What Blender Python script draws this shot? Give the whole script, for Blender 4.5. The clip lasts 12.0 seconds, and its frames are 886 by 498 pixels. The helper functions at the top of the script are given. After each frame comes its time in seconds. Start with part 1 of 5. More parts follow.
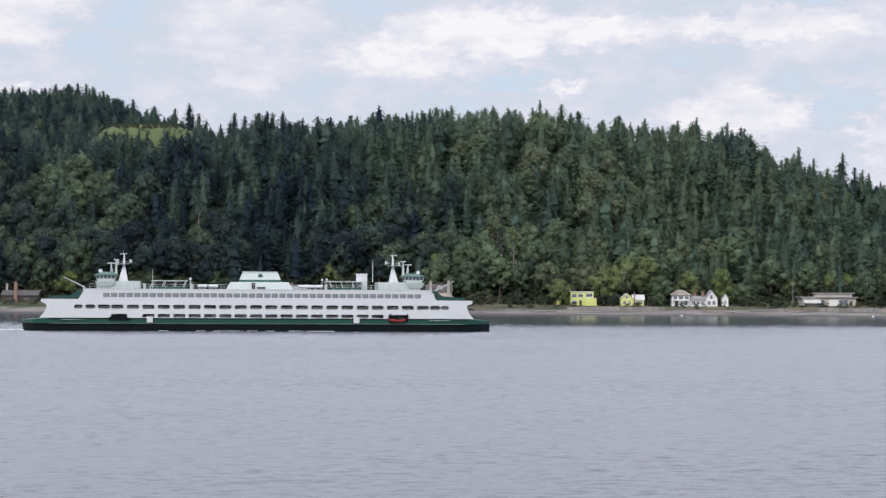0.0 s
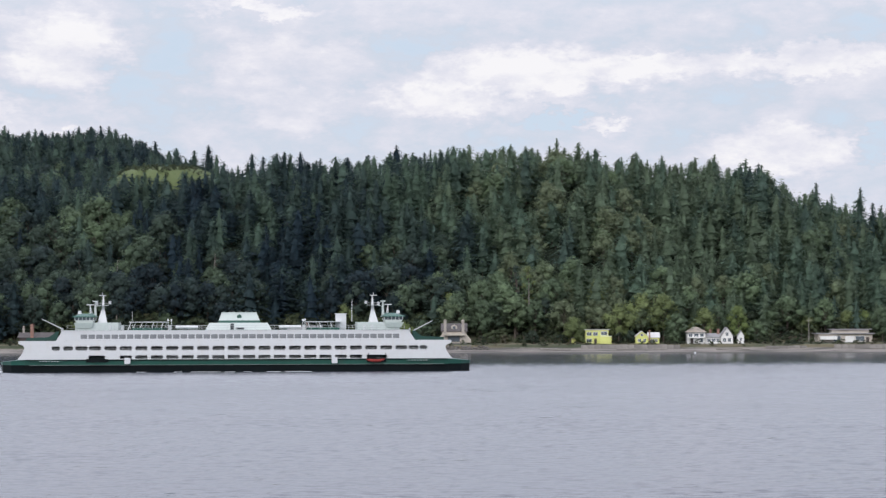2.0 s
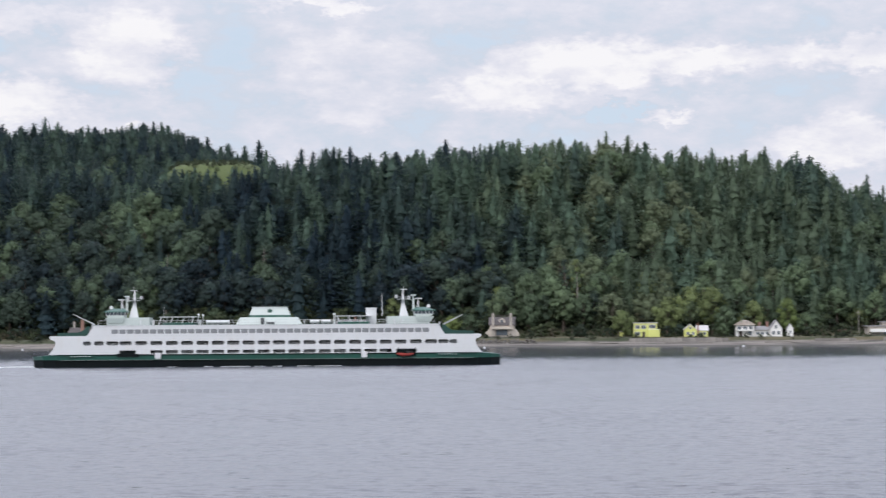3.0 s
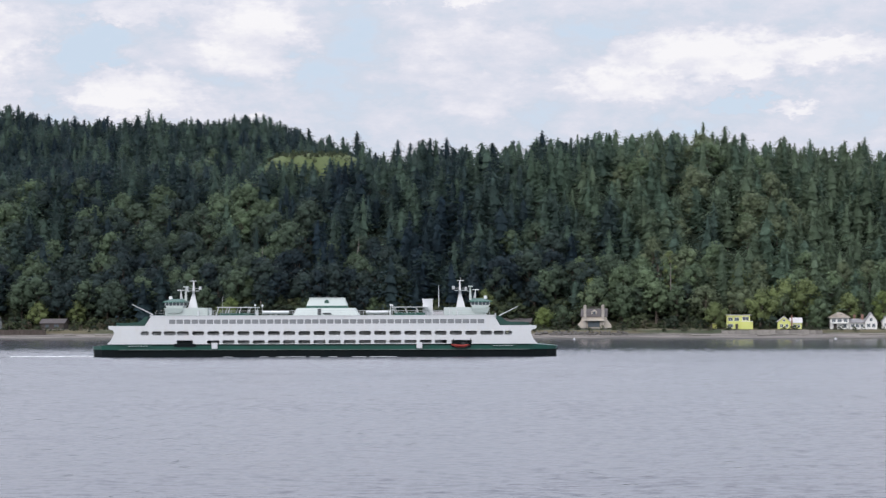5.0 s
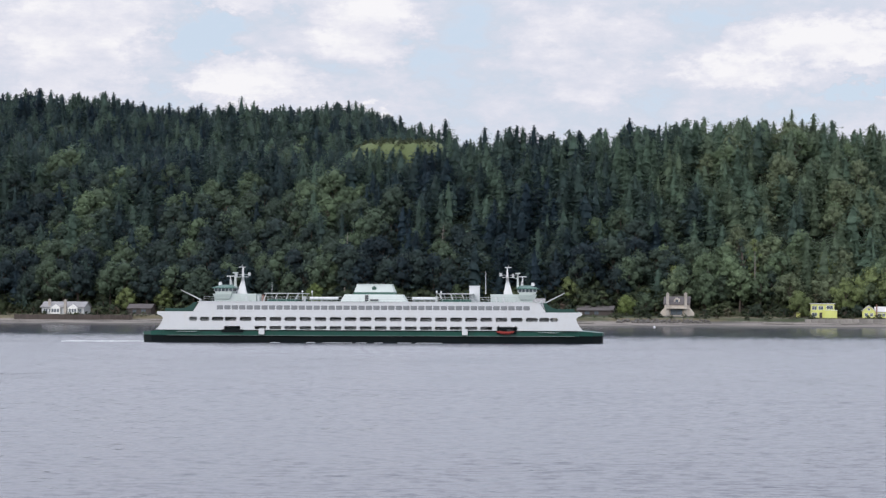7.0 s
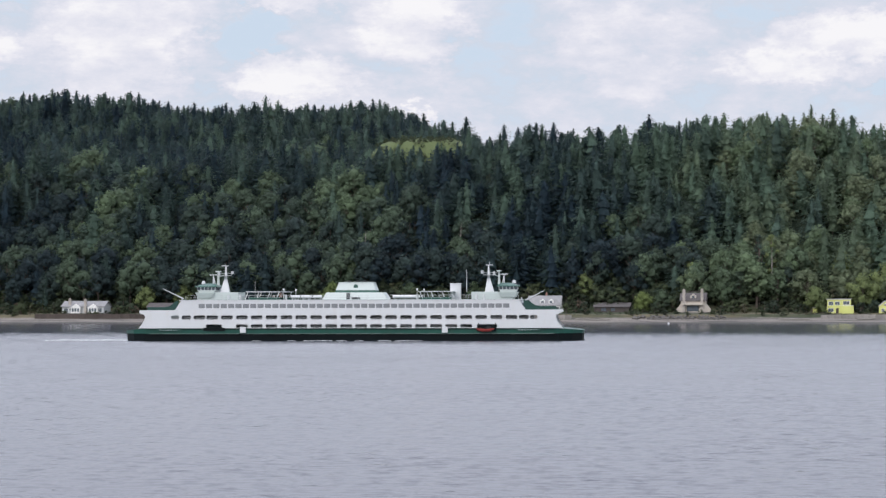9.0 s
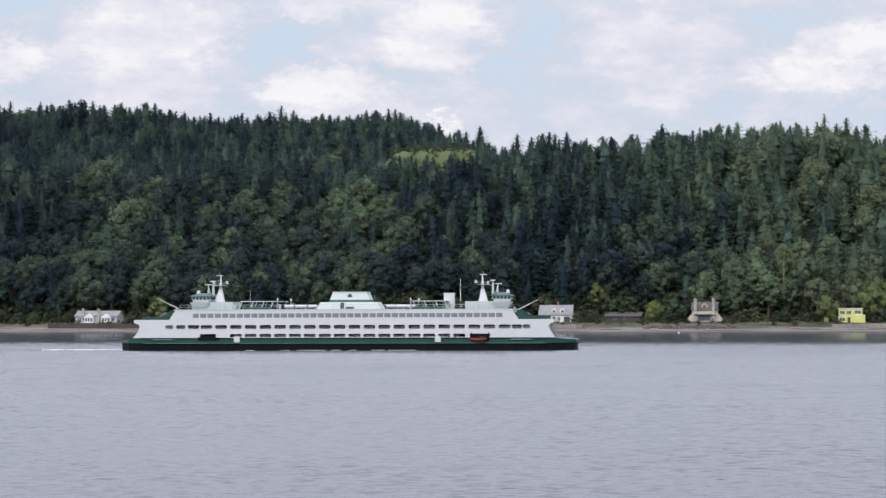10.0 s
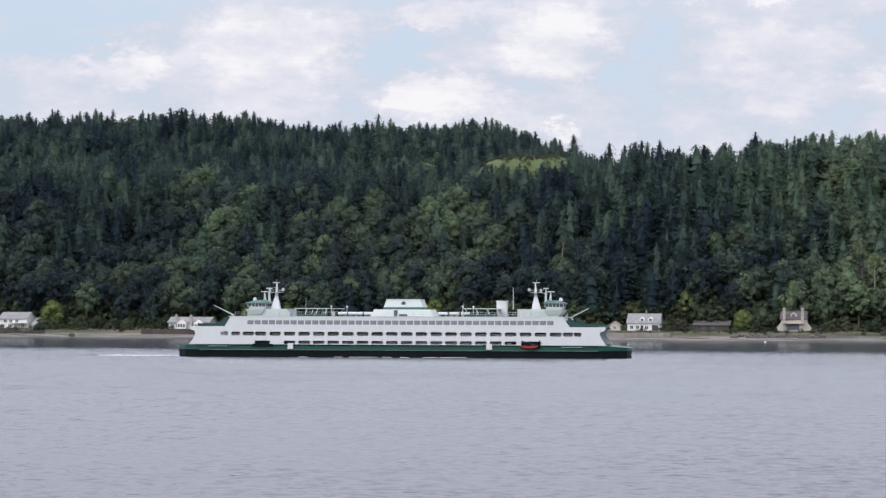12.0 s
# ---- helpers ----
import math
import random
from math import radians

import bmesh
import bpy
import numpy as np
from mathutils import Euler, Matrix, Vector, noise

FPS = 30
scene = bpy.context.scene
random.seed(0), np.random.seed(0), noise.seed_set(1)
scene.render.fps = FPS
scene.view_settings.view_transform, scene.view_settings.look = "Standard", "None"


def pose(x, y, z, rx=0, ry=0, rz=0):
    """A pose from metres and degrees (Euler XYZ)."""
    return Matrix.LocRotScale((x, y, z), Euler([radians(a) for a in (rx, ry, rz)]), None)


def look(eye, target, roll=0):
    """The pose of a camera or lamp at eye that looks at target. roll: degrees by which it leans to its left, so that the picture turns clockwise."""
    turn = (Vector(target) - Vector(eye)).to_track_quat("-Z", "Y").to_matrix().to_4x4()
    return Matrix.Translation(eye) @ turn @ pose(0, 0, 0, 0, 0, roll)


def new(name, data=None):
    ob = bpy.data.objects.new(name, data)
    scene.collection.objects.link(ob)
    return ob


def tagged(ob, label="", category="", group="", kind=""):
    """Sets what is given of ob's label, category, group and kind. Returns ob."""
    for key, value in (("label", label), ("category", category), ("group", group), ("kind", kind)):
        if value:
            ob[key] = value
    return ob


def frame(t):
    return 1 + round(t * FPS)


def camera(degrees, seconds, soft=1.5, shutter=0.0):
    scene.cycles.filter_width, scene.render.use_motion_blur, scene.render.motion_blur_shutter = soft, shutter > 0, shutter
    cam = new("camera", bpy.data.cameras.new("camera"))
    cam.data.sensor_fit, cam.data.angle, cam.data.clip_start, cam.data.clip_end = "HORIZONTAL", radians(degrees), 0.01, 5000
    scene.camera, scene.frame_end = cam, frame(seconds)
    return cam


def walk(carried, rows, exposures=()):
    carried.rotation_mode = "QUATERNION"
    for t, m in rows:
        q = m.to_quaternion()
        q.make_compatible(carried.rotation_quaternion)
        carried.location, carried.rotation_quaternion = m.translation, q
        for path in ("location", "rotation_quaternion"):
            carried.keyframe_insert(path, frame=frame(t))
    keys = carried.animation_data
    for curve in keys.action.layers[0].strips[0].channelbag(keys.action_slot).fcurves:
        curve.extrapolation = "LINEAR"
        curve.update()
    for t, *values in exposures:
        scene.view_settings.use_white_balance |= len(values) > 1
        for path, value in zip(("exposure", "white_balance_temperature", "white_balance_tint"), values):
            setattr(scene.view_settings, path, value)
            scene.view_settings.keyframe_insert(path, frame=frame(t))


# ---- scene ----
# ---- camera ----
cam = camera(24.0, 12.0, soft=1.35, shutter=0.5)
EYE_Z, SPEED = 9.1, 5.53
# seconds, heading to the right, tilt up, lean (degrees)
VIEW = [
    (0.0, 0.000, 1.096, 0.294), (0.5, -0.493, 1.401, -0.028), (1.0, -0.093, 1.736, -0.209),
    (1.5, -0.755, 2.123, -0.132), (2.0, -1.211, 2.172, -0.150), (2.5, -2.329, 1.690, -0.350),
    (3.0, -2.931, 2.007, -0.344), (3.2, -3.96, 2.029, -0.30), (5.0, -6.284, 1.774, -0.122),
    (5.5, -7.545, 2.352, -0.241), (6.0, -8.653, 1.818, -0.425), (6.5, -8.834, 1.709, -0.343),
    (7.0, -9.369, 1.413, 0.179), (7.2, -9.371, 1.802, 0.253), (8.8, -10.34, 1.48, -0.10), (9.0, -10.624, 1.347, -0.124),
    (9.5, -10.846, 1.218, -0.261), (10.0, -11.337, 1.608, -0.168), (10.5, -12.623, 1.587, 0.058),
    (11.0, -13.766, 1.733, 0.355), (11.5, -14.091, 1.834, 0.212), (12.0, -14.557, 1.821, 0.134)]


def view(t, turn, tilt, lean):
    eye = Vector((SPEED * t, 0.0, EYE_Z))
    a, b = radians(turn), radians(tilt)
    way = Vector((math.sin(a) * math.cos(b), math.cos(a) * math.cos(b), math.sin(b)))
    return look(eye, eye + way * 100, lean)


walk(cam, [(t, view(t, a, b, c)) for t, a, b, c in VIEW])

# ---- world, sun ----
SUN_EL, SUN_AZ = 36.0, 200.0      # degrees up; compass bearing with +y as north
world = bpy.data.worlds.new("sky")
scene.world = world
world.use_nodes = True
scene.view_settings.exposure = 0.0


class Nodes:
    """Short hand for node trees."""

    def __init__(self, tree):
        self.t = tree
        tree.nodes.clear()

    def add(self, kind, **props):
        n = self.t.nodes.new(kind)
        for k, v in props.items():
            setattr(n, k, v)
        return n

    def put(self, socket, value):
        if isinstance(value, (int, float, tuple)):
            socket.default_value = value
        else:
            self.t.links.new(value, socket)

    def math(self, op, a, b=0.0, c=0.0, clamp=False):
        n = self.add("ShaderNodeMath", operation=op, use_clamp=clamp)
        for s, v in zip(n.inputs, (a, b, c)):
            self.put(s, v)
        return n.outputs[0]

    def ramp(self, x, lo, hi, a=0.0, b=1.0, smooth=True):
        n = self.add("ShaderNodeMapRange", interpolation_type="SMOOTHSTEP" if smooth else "LINEAR")
        for s, v in zip(n.inputs, (x, lo, hi, a, b)):
            self.put(s, v)
        return n.outputs[0]

    def noise(self, vec, scale, detail=4.0, rough=0.55, w=0.0):
        n = self.add("ShaderNodeTexNoise", noise_dimensions="4D")
        if vec is not None:
            self.put(n.inputs["Vector"], vec)
        for k, v in (("Scale", scale), ("Detail", detail), ("Roughness", rough), ("W", w)):
            self.put(n.inputs[k], v)
        return n.outputs["Fac"]

    def mix(self, fac, a, b, blend="MIX"):
        n = self.add("ShaderNodeMix", data_type="RGBA", blend_type=blend)
        self.put(n.inputs[0], fac)
        for s, v in ((n.inputs[6], a), (n.inputs[7], b)):
            self.put(s, (*v, 1.0) if isinstance(v, tuple) and len(v) == 3 else v)
        return n.outputs[2]

    def xyz(self, x, y, z):
        n = self.add("ShaderNodeCombineXYZ")
        for s, v in zip(n.inputs, (x, y, z)):
            self.put(s, v)
        return n.outputs[0]

    def scaled(self, vec, k):
        n = self.add("ShaderNodeVectorMath", operation="MULTIPLY")
        self.put(n.inputs[0], vec)
        self.put(n.inputs[1], k)
        return n.outputs[0]


# cloud masses: bearing, height (milliradians), half width, half height, brightness (negative: a gap of blue grey)
CLOUDS = [
    (23, 122, 62, 12, 1.0), (140, 126, 80, 8, 0.8), (-23, 109, 30, 9, 0.8), (143, 84, 42, 13, 0.8), (191, 86, 15, 12, -0.9),
    (207, 74, 12, 14, 0.8), (31, 100, 25, 4, -0.7), (-336, 121, 42, 32, 0.8), (-298, 110, 14, 16, -0.6), (-277, 127, 19, 11, -0.9),
    (-260, 144, 30, 8, 0.7), (-260, 105, 38, 13, 1.0), (-200, 132, 28, 24, 0.9), (-160, 119, 30, 30, -0.5), (-92, 105, 28, 12, 0.55),
    (-445, 127, 40, 9, -0.7), (-404, 117, 22, 11, 0.8), (-426, 146, 60, 10, -0.6), (-195, 89, 9, 5, 0.9),
    (-431, 135, 55, 16, -0.35), (-85, 126, 45, 13, 0.45), (-108, 152, 32, 4, 0.8), (55, 97, 17, 3, 0.7), (70, 112, 40, 6, -0.35), (-50, 130, 22, 12, -0.4)]


def build_sky():
    n = Nodes(world.node_tree)
    way = n.add("ShaderNodeTexCoord").outputs["Generated"]
    sep = n.add("ShaderNodeSeparateXYZ")
    n.put(sep.inputs[0], way)
    az = n.math("ARCTAN2", sep.outputs[0], sep.outputs[1])
    el = n.math("ARCSINE", sep.outputs[2])
    flat = n.xyz(n.math("MULTIPLY", az, 10.0), n.math("MULTIPLY", el, 19.0), 0.0)
    # billowing outlines
    wx = n.math("SUBTRACT", n.noise(flat, 4.6, 8, 0.64, 1.0), 0.5)
    wy = n.math("SUBTRACT", n.noise(flat, 4.6, 8, 0.64, 7.0), 0.5)
    fx = n.math("SUBTRACT", n.noise(flat, 15.0, 6, 0.6, 2.0), 0.5)
    fy = n.math("SUBTRACT", n.noise(flat, 15.0, 6, 0.6, 8.0), 0.5)
    u = n.math("MULTIPLY_ADD", fx, 22.0, n.math("MULTIPLY_ADD", wx, 50.0, n.math("MULTIPLY", az, 1000.0)))
    v = n.math("MULTIPLY_ADD", fy, 14.0, n.math("MULTIPLY_ADD", wy, 32.0, n.math("MULTIPLY", el, 1000.0)))
    total = None
    for a, e, w, h, s in CLOUDS:
        du = n.math("MULTIPLY", n.math("SUBTRACT", u, float(a)), 1.0 / w)
        dv = n.math("MULTIPLY", n.math("SUBTRACT", v, float(e)), 1.0 / h)
        r2 = n.math("MULTIPLY_ADD", dv, dv, n.math("MULTIPLY", du, du))
        g = n.math("MULTIPLY", n.ramp(r2, 0.05, 1.5, 1.0, 0.0), s)
        total = g if total is None else n.math("ADD", total, g)
    fine = n.noise(n.scaled(flat, (1.0, 1.15, 1.0)), 2.9, 9, 0.6, 3.0)
    streak = n.noise(n.scaled(flat, (0.5, 2.6, 1.0)), 1.3, 6, 0.6, 9.0)
    bright = n.math("MULTIPLY_ADD", total, 0.46, n.math("MULTIPLY_ADD", fine, 1.45, n.math("MULTIPLY_ADD", streak, 0.45, -0.11)))
    # rounded heads within the clouds
    head = n.math("ABSOLUTE", n.math("SUBTRACT", n.noise(n.xyz(n.math("MULTIPLY", u, 0.01), n.math("MULTIPLY", v, 0.017), 0.0), 2.6, 5, 0.55, 5.0), 0.5))
    bright = n.math("MULTIPLY_ADD", n.math("SUBTRACT", 0.10, head), 0.9, bright)
    f = n.ramp(bright, 0.50, 1.46, 0.0, 1.0, False)
    cr = n.add("ShaderNodeValToRGB")
    n.put(cr.inputs[0], f)
    ramp = cr.color_ramp
    ramp.elements[0].position, ramp.elements[0].color = 0.08, (0.62, 0.72, 0.86, 1)
    ramp.elements[1].position, ramp.elements[1].color = 0.92, (0.93, 0.92, 0.95, 1)
    for p, c in ((0.27, (0.63, 0.69, 0.80, 1)), (0.48, (0.71, 0.73, 0.83, 1)), (0.68, (0.80, 0.80, 0.88, 1))):
        ramp.elements.new(p).color = c
    sky = n.add("ShaderNodeTexSky", sky_type="NISHITA", sun_disc=False)
    sky.sun_elevation, sky.sun_rotation = radians(SUN_EL), radians(SUN_AZ)
    blue = n.mix(1.0, sky.outputs[0], (0.10, 0.10, 0.10), "MULTIPLY")
    cover = n.ramp(f, 0.0, 0.22, 0.9, 1.0)
    bg = n.add("ShaderNodeBackground")
    n.put(bg.inputs[0], n.mix(cover, blue, cr.outputs[0]))
    n.put(bg.inputs[1], n.ramp(el, 0.13, 0.42, 1.0, 2.1))
    n.put(n.add("ShaderNodeOutputWorld").inputs[0], bg.outputs[0])


build_sky()
sun_data = bpy.data.lights.new("sun", "SUN")
sun_data.energy, sun_data.angle, sun_data.color = 1.5, radians(24), (1.0, 0.97, 0.93)
sun = new("sun", sun_data)
sa, se = radians(SUN_AZ), radians(SUN_EL)
sun.matrix_world = look(Vector((math.sin(sa) * math.cos(se), math.cos(sa) * math.cos(se), math.sin(se))) * 500, (0, 0, 0))


# ---- materials ----
def surface(name, color, rough=0.7, metal=0.0, vary=0.12, scale=1.0, bump=0.0, bump_scale=4.0, dirt=(0.1, 0.09, 0.08), dirt_amount=0.0, piece=0.0):
    m = bpy.data.materials.new(name)
    m.use_nodes = True
    n = Nodes(m.node_tree)
    co = n.add("ShaderNodeTexCoord").outputs["Object"]
    big = n.noise(co, scale * 0.35, 4, 0.6, 1.0)
    small = n.noise(co, scale * 3.0, 5, 0.65, 4.0)
    k = n.math("ADD", n.math("MULTIPLY", big, 0.6), n.math("MULTIPLY", small, 0.4))
    lo = tuple(c * (1 - vary) for c in color)
    hi = tuple(min(0.95, c * (1 + vary)) for c in color)
    col = n.mix(n.ramp(k, 0.3, 0.7), lo, hi)
    if dirt_amount:
        col = n.mix(n.math("MULTIPLY", n.ramp(n.noise(n.scaled(co, (1.0, 1.0, 0.25)), scale * 1.1, 6, 0.7, 2.0), 0.5, 0.75), dirt_amount), col, dirt)
    if piece:
        info = n.add("ShaderNodeObjectInfo").outputs["Random"]
        col = n.mix(n.math("MULTIPLY", info, piece), col, tuple(c * 0.4 for c in color))
    b = n.add("ShaderNodeBsdfPrincipled")
    n.put(b.inputs["Base Color"], col)
    b.inputs["Metallic"].default_value = metal
    n.put(b.inputs["Roughness"], n.ramp(small, 0.2, 0.8, max(0.02, rough - 0.08), min(1.0, rough + 0.08)))
    if bump:
        bp = n.add("ShaderNodeBump")
        bp.inputs["Strength"].default_value, bp.inputs["Distance"].default_value = 0.6, bump
        n.put(bp.inputs["Height"], n.noise(co, bump_scale, 5, 0.6, 5.0))
        n.put(b.inputs["Normal"], bp.outputs[0])
    n.put(n.add("ShaderNodeOutputMaterial").inputs[0], b.outputs[0])
    return m


def leaves(name, dark, light, warm):
    """Foliage: tint differs at random for each tree and in the forest also carries painted sun and cloud shade; every
    spray of leaves differs a little.
    """
    m = bpy.data.materials.new(name)
    m.use_nodes = True
    n = Nodes(m.node_tree)
    tint = n.add("ShaderNodeAttribute", attribute_name="tint").outputs["Fac"]
    isl = n.add("ShaderNodeNewGeometry").outputs["Random Per Island"]
    t = tint
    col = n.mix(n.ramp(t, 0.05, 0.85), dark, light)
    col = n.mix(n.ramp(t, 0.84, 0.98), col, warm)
    v = n.math("MULTIPLY_ADD", isl, 0.60, 0.70)
    co = n.add("ShaderNodeTexCoord").outputs["Object"]
    v = n.math("MULTIPLY", v, n.ramp(n.noise(co, 0.5, 5, 0.7), 0.25, 0.75, 0.86, 1.14))
    grey = n.xyz(v, v, v)
    col = n.mix(1.0, col, grey, "MULTIPLY")
    b = n.add("ShaderNodeBsdfPrincipled")
    n.put(b.inputs["Base Color"], col)
    b.inputs["Roughness"].default_value = 0.7
    b.inputs["Specular IOR Level"].default_value = 0.25
    # leaves of one spray share the crown's rounded light
    way = n.add("ShaderNodeAttribute", attribute_name="outward").outputs["Vector"]
    true = n.add("ShaderNodeNewGeometry").outputs["Normal"]
    both = n.add("ShaderNodeVectorMath", operation="ADD")
    n.put(both.inputs[0], way)
    n.put(both.inputs[1], n.scaled(true, (0.35, 0.35, 0.35)))
    unit = n.add("ShaderNodeVectorMath", operation="NORMALIZE")
    n.put(unit.inputs[0], both.outputs[0])
    n.put(b.inputs["Normal"], unit.outputs[0])
    thin = n.add("ShaderNodeBsdfTranslucent")
    n.put(thin.inputs[0], col)
    both = n.add("ShaderNodeMixShader")
    both.inputs[0].default_value = 0.40
    n.put(both.inputs[1], b.outputs[0])
    n.put(both.inputs[2], thin.outputs[0])
    n.put(n.add("ShaderNodeOutputMaterial").inputs[0], both.outputs[0])
    return m


def water_material():
    m = bpy.data.materials.new("sea_water")
    m.use_nodes = True
    n = Nodes(m.node_tree)
    co = n.add("ShaderNodeTexCoord").outputs["Object"]
    sep = n.add("ShaderNodeSeparateXYZ")
    n.put(sep.inputs[0], co)
    patch = n.noise(n.scaled(co, (0.007, 0.018, 1.0)), 1.0, 5, 0.6, 2.0)

    def slopes(sx, sy, detail, w):
        t = n.add("ShaderNodeTexNoise", noise_dimensions="4D")
        n.put(t.inputs["Vector"], n.scaled(co, (sx, sy, 1.0)))
        for k, v in (("Scale", 1.0), ("Detail", detail), ("Roughness", 0.55), ("W", w)):
            n.put(t.inputs[k], v)
        c = n.add("ShaderNodeSeparateColor")
        n.put(c.inputs[0], t.outputs["Color"])
        return n.math("SUBTRACT", c.outputs[0], 0.5), n.math("SUBTRACT", c.outputs[1], 0.5)

    swell = slopes(0.10, 0.22, 2.0, 1.0)
    wave = slopes(0.75, 1.25, 3.0, 4.0)
    ripple = slopes(3.0, 5.0, 2.0, 7.0)
    # calmer in the lee of the land, with cat's-paws
    far = n.math("MULTIPLY_ADD", n.math("SUBTRACT", patch, 0.5), 90.0, sep.outputs[1])
    lee = n.ramp(far, 405.0, 650.0, 0.0, 1.0)
    fleck = n.math("SUBTRACT", n.noise(n.scaled(co, (0.62, 0.06, 1.0)), 1.0, 4, 0.7, 12.0), n.ramp(far, 430.0, 620.0, 0.0, 0.20))
    paws = n.ramp(fleck, 0.38, 0.54, 0.30, 1.05)
    calm = n.add("ShaderNodeMix", data_type="FLOAT")
    for a, b in zip((0, 2, 3), (lee, 1.0, paws)):
        n.put(calm.inputs[a], b)
    wind = n.math("MULTIPLY", n.ramp(patch, 0.3, 0.7, 0.75, 1.2), calm.outputs[0])
    tx = n.math("MULTIPLY_ADD", swell[0], 0.10, n.math("MULTIPLY_ADD", wave[0], 0.36, n.math("MULTIPLY", ripple[0], 0.22)))
    ty = n.math("MULTIPLY_ADD", swell[1], 0.13, n.math("MULTIPLY_ADD", wave[1], 0.58, n.math("MULTIPLY", ripple[1], 0.28)))
    ty = n.math("SUBTRACT", ty, n.ramp(calm.outputs[0], 0.22, 1.0, 0.0, 0.14))
    unit = n.add("ShaderNodeVectorMath", operation="NORMALIZE")
    n.put(unit.inputs[0], n.xyz(n.math("MULTIPLY", tx, wind), n.math("MULTIPLY", ty, wind), 1.0))
    b = n.add("ShaderNodeBsdfPrincipled")
    b.inputs["Base Color"].default_value = (0.045, 0.048, 0.066, 1)
    n.put(b.inputs["Roughness"], n.ramp(patch, 0.3, 0.7, 0.16, 0.10))
    b.inputs["IOR"].default_value = 1.34
    n.put(b.inputs["Normal"], unit.outputs[0])
    n.put(n.add("ShaderNodeOutputMaterial").inputs[0], b.outputs[0])
    return m


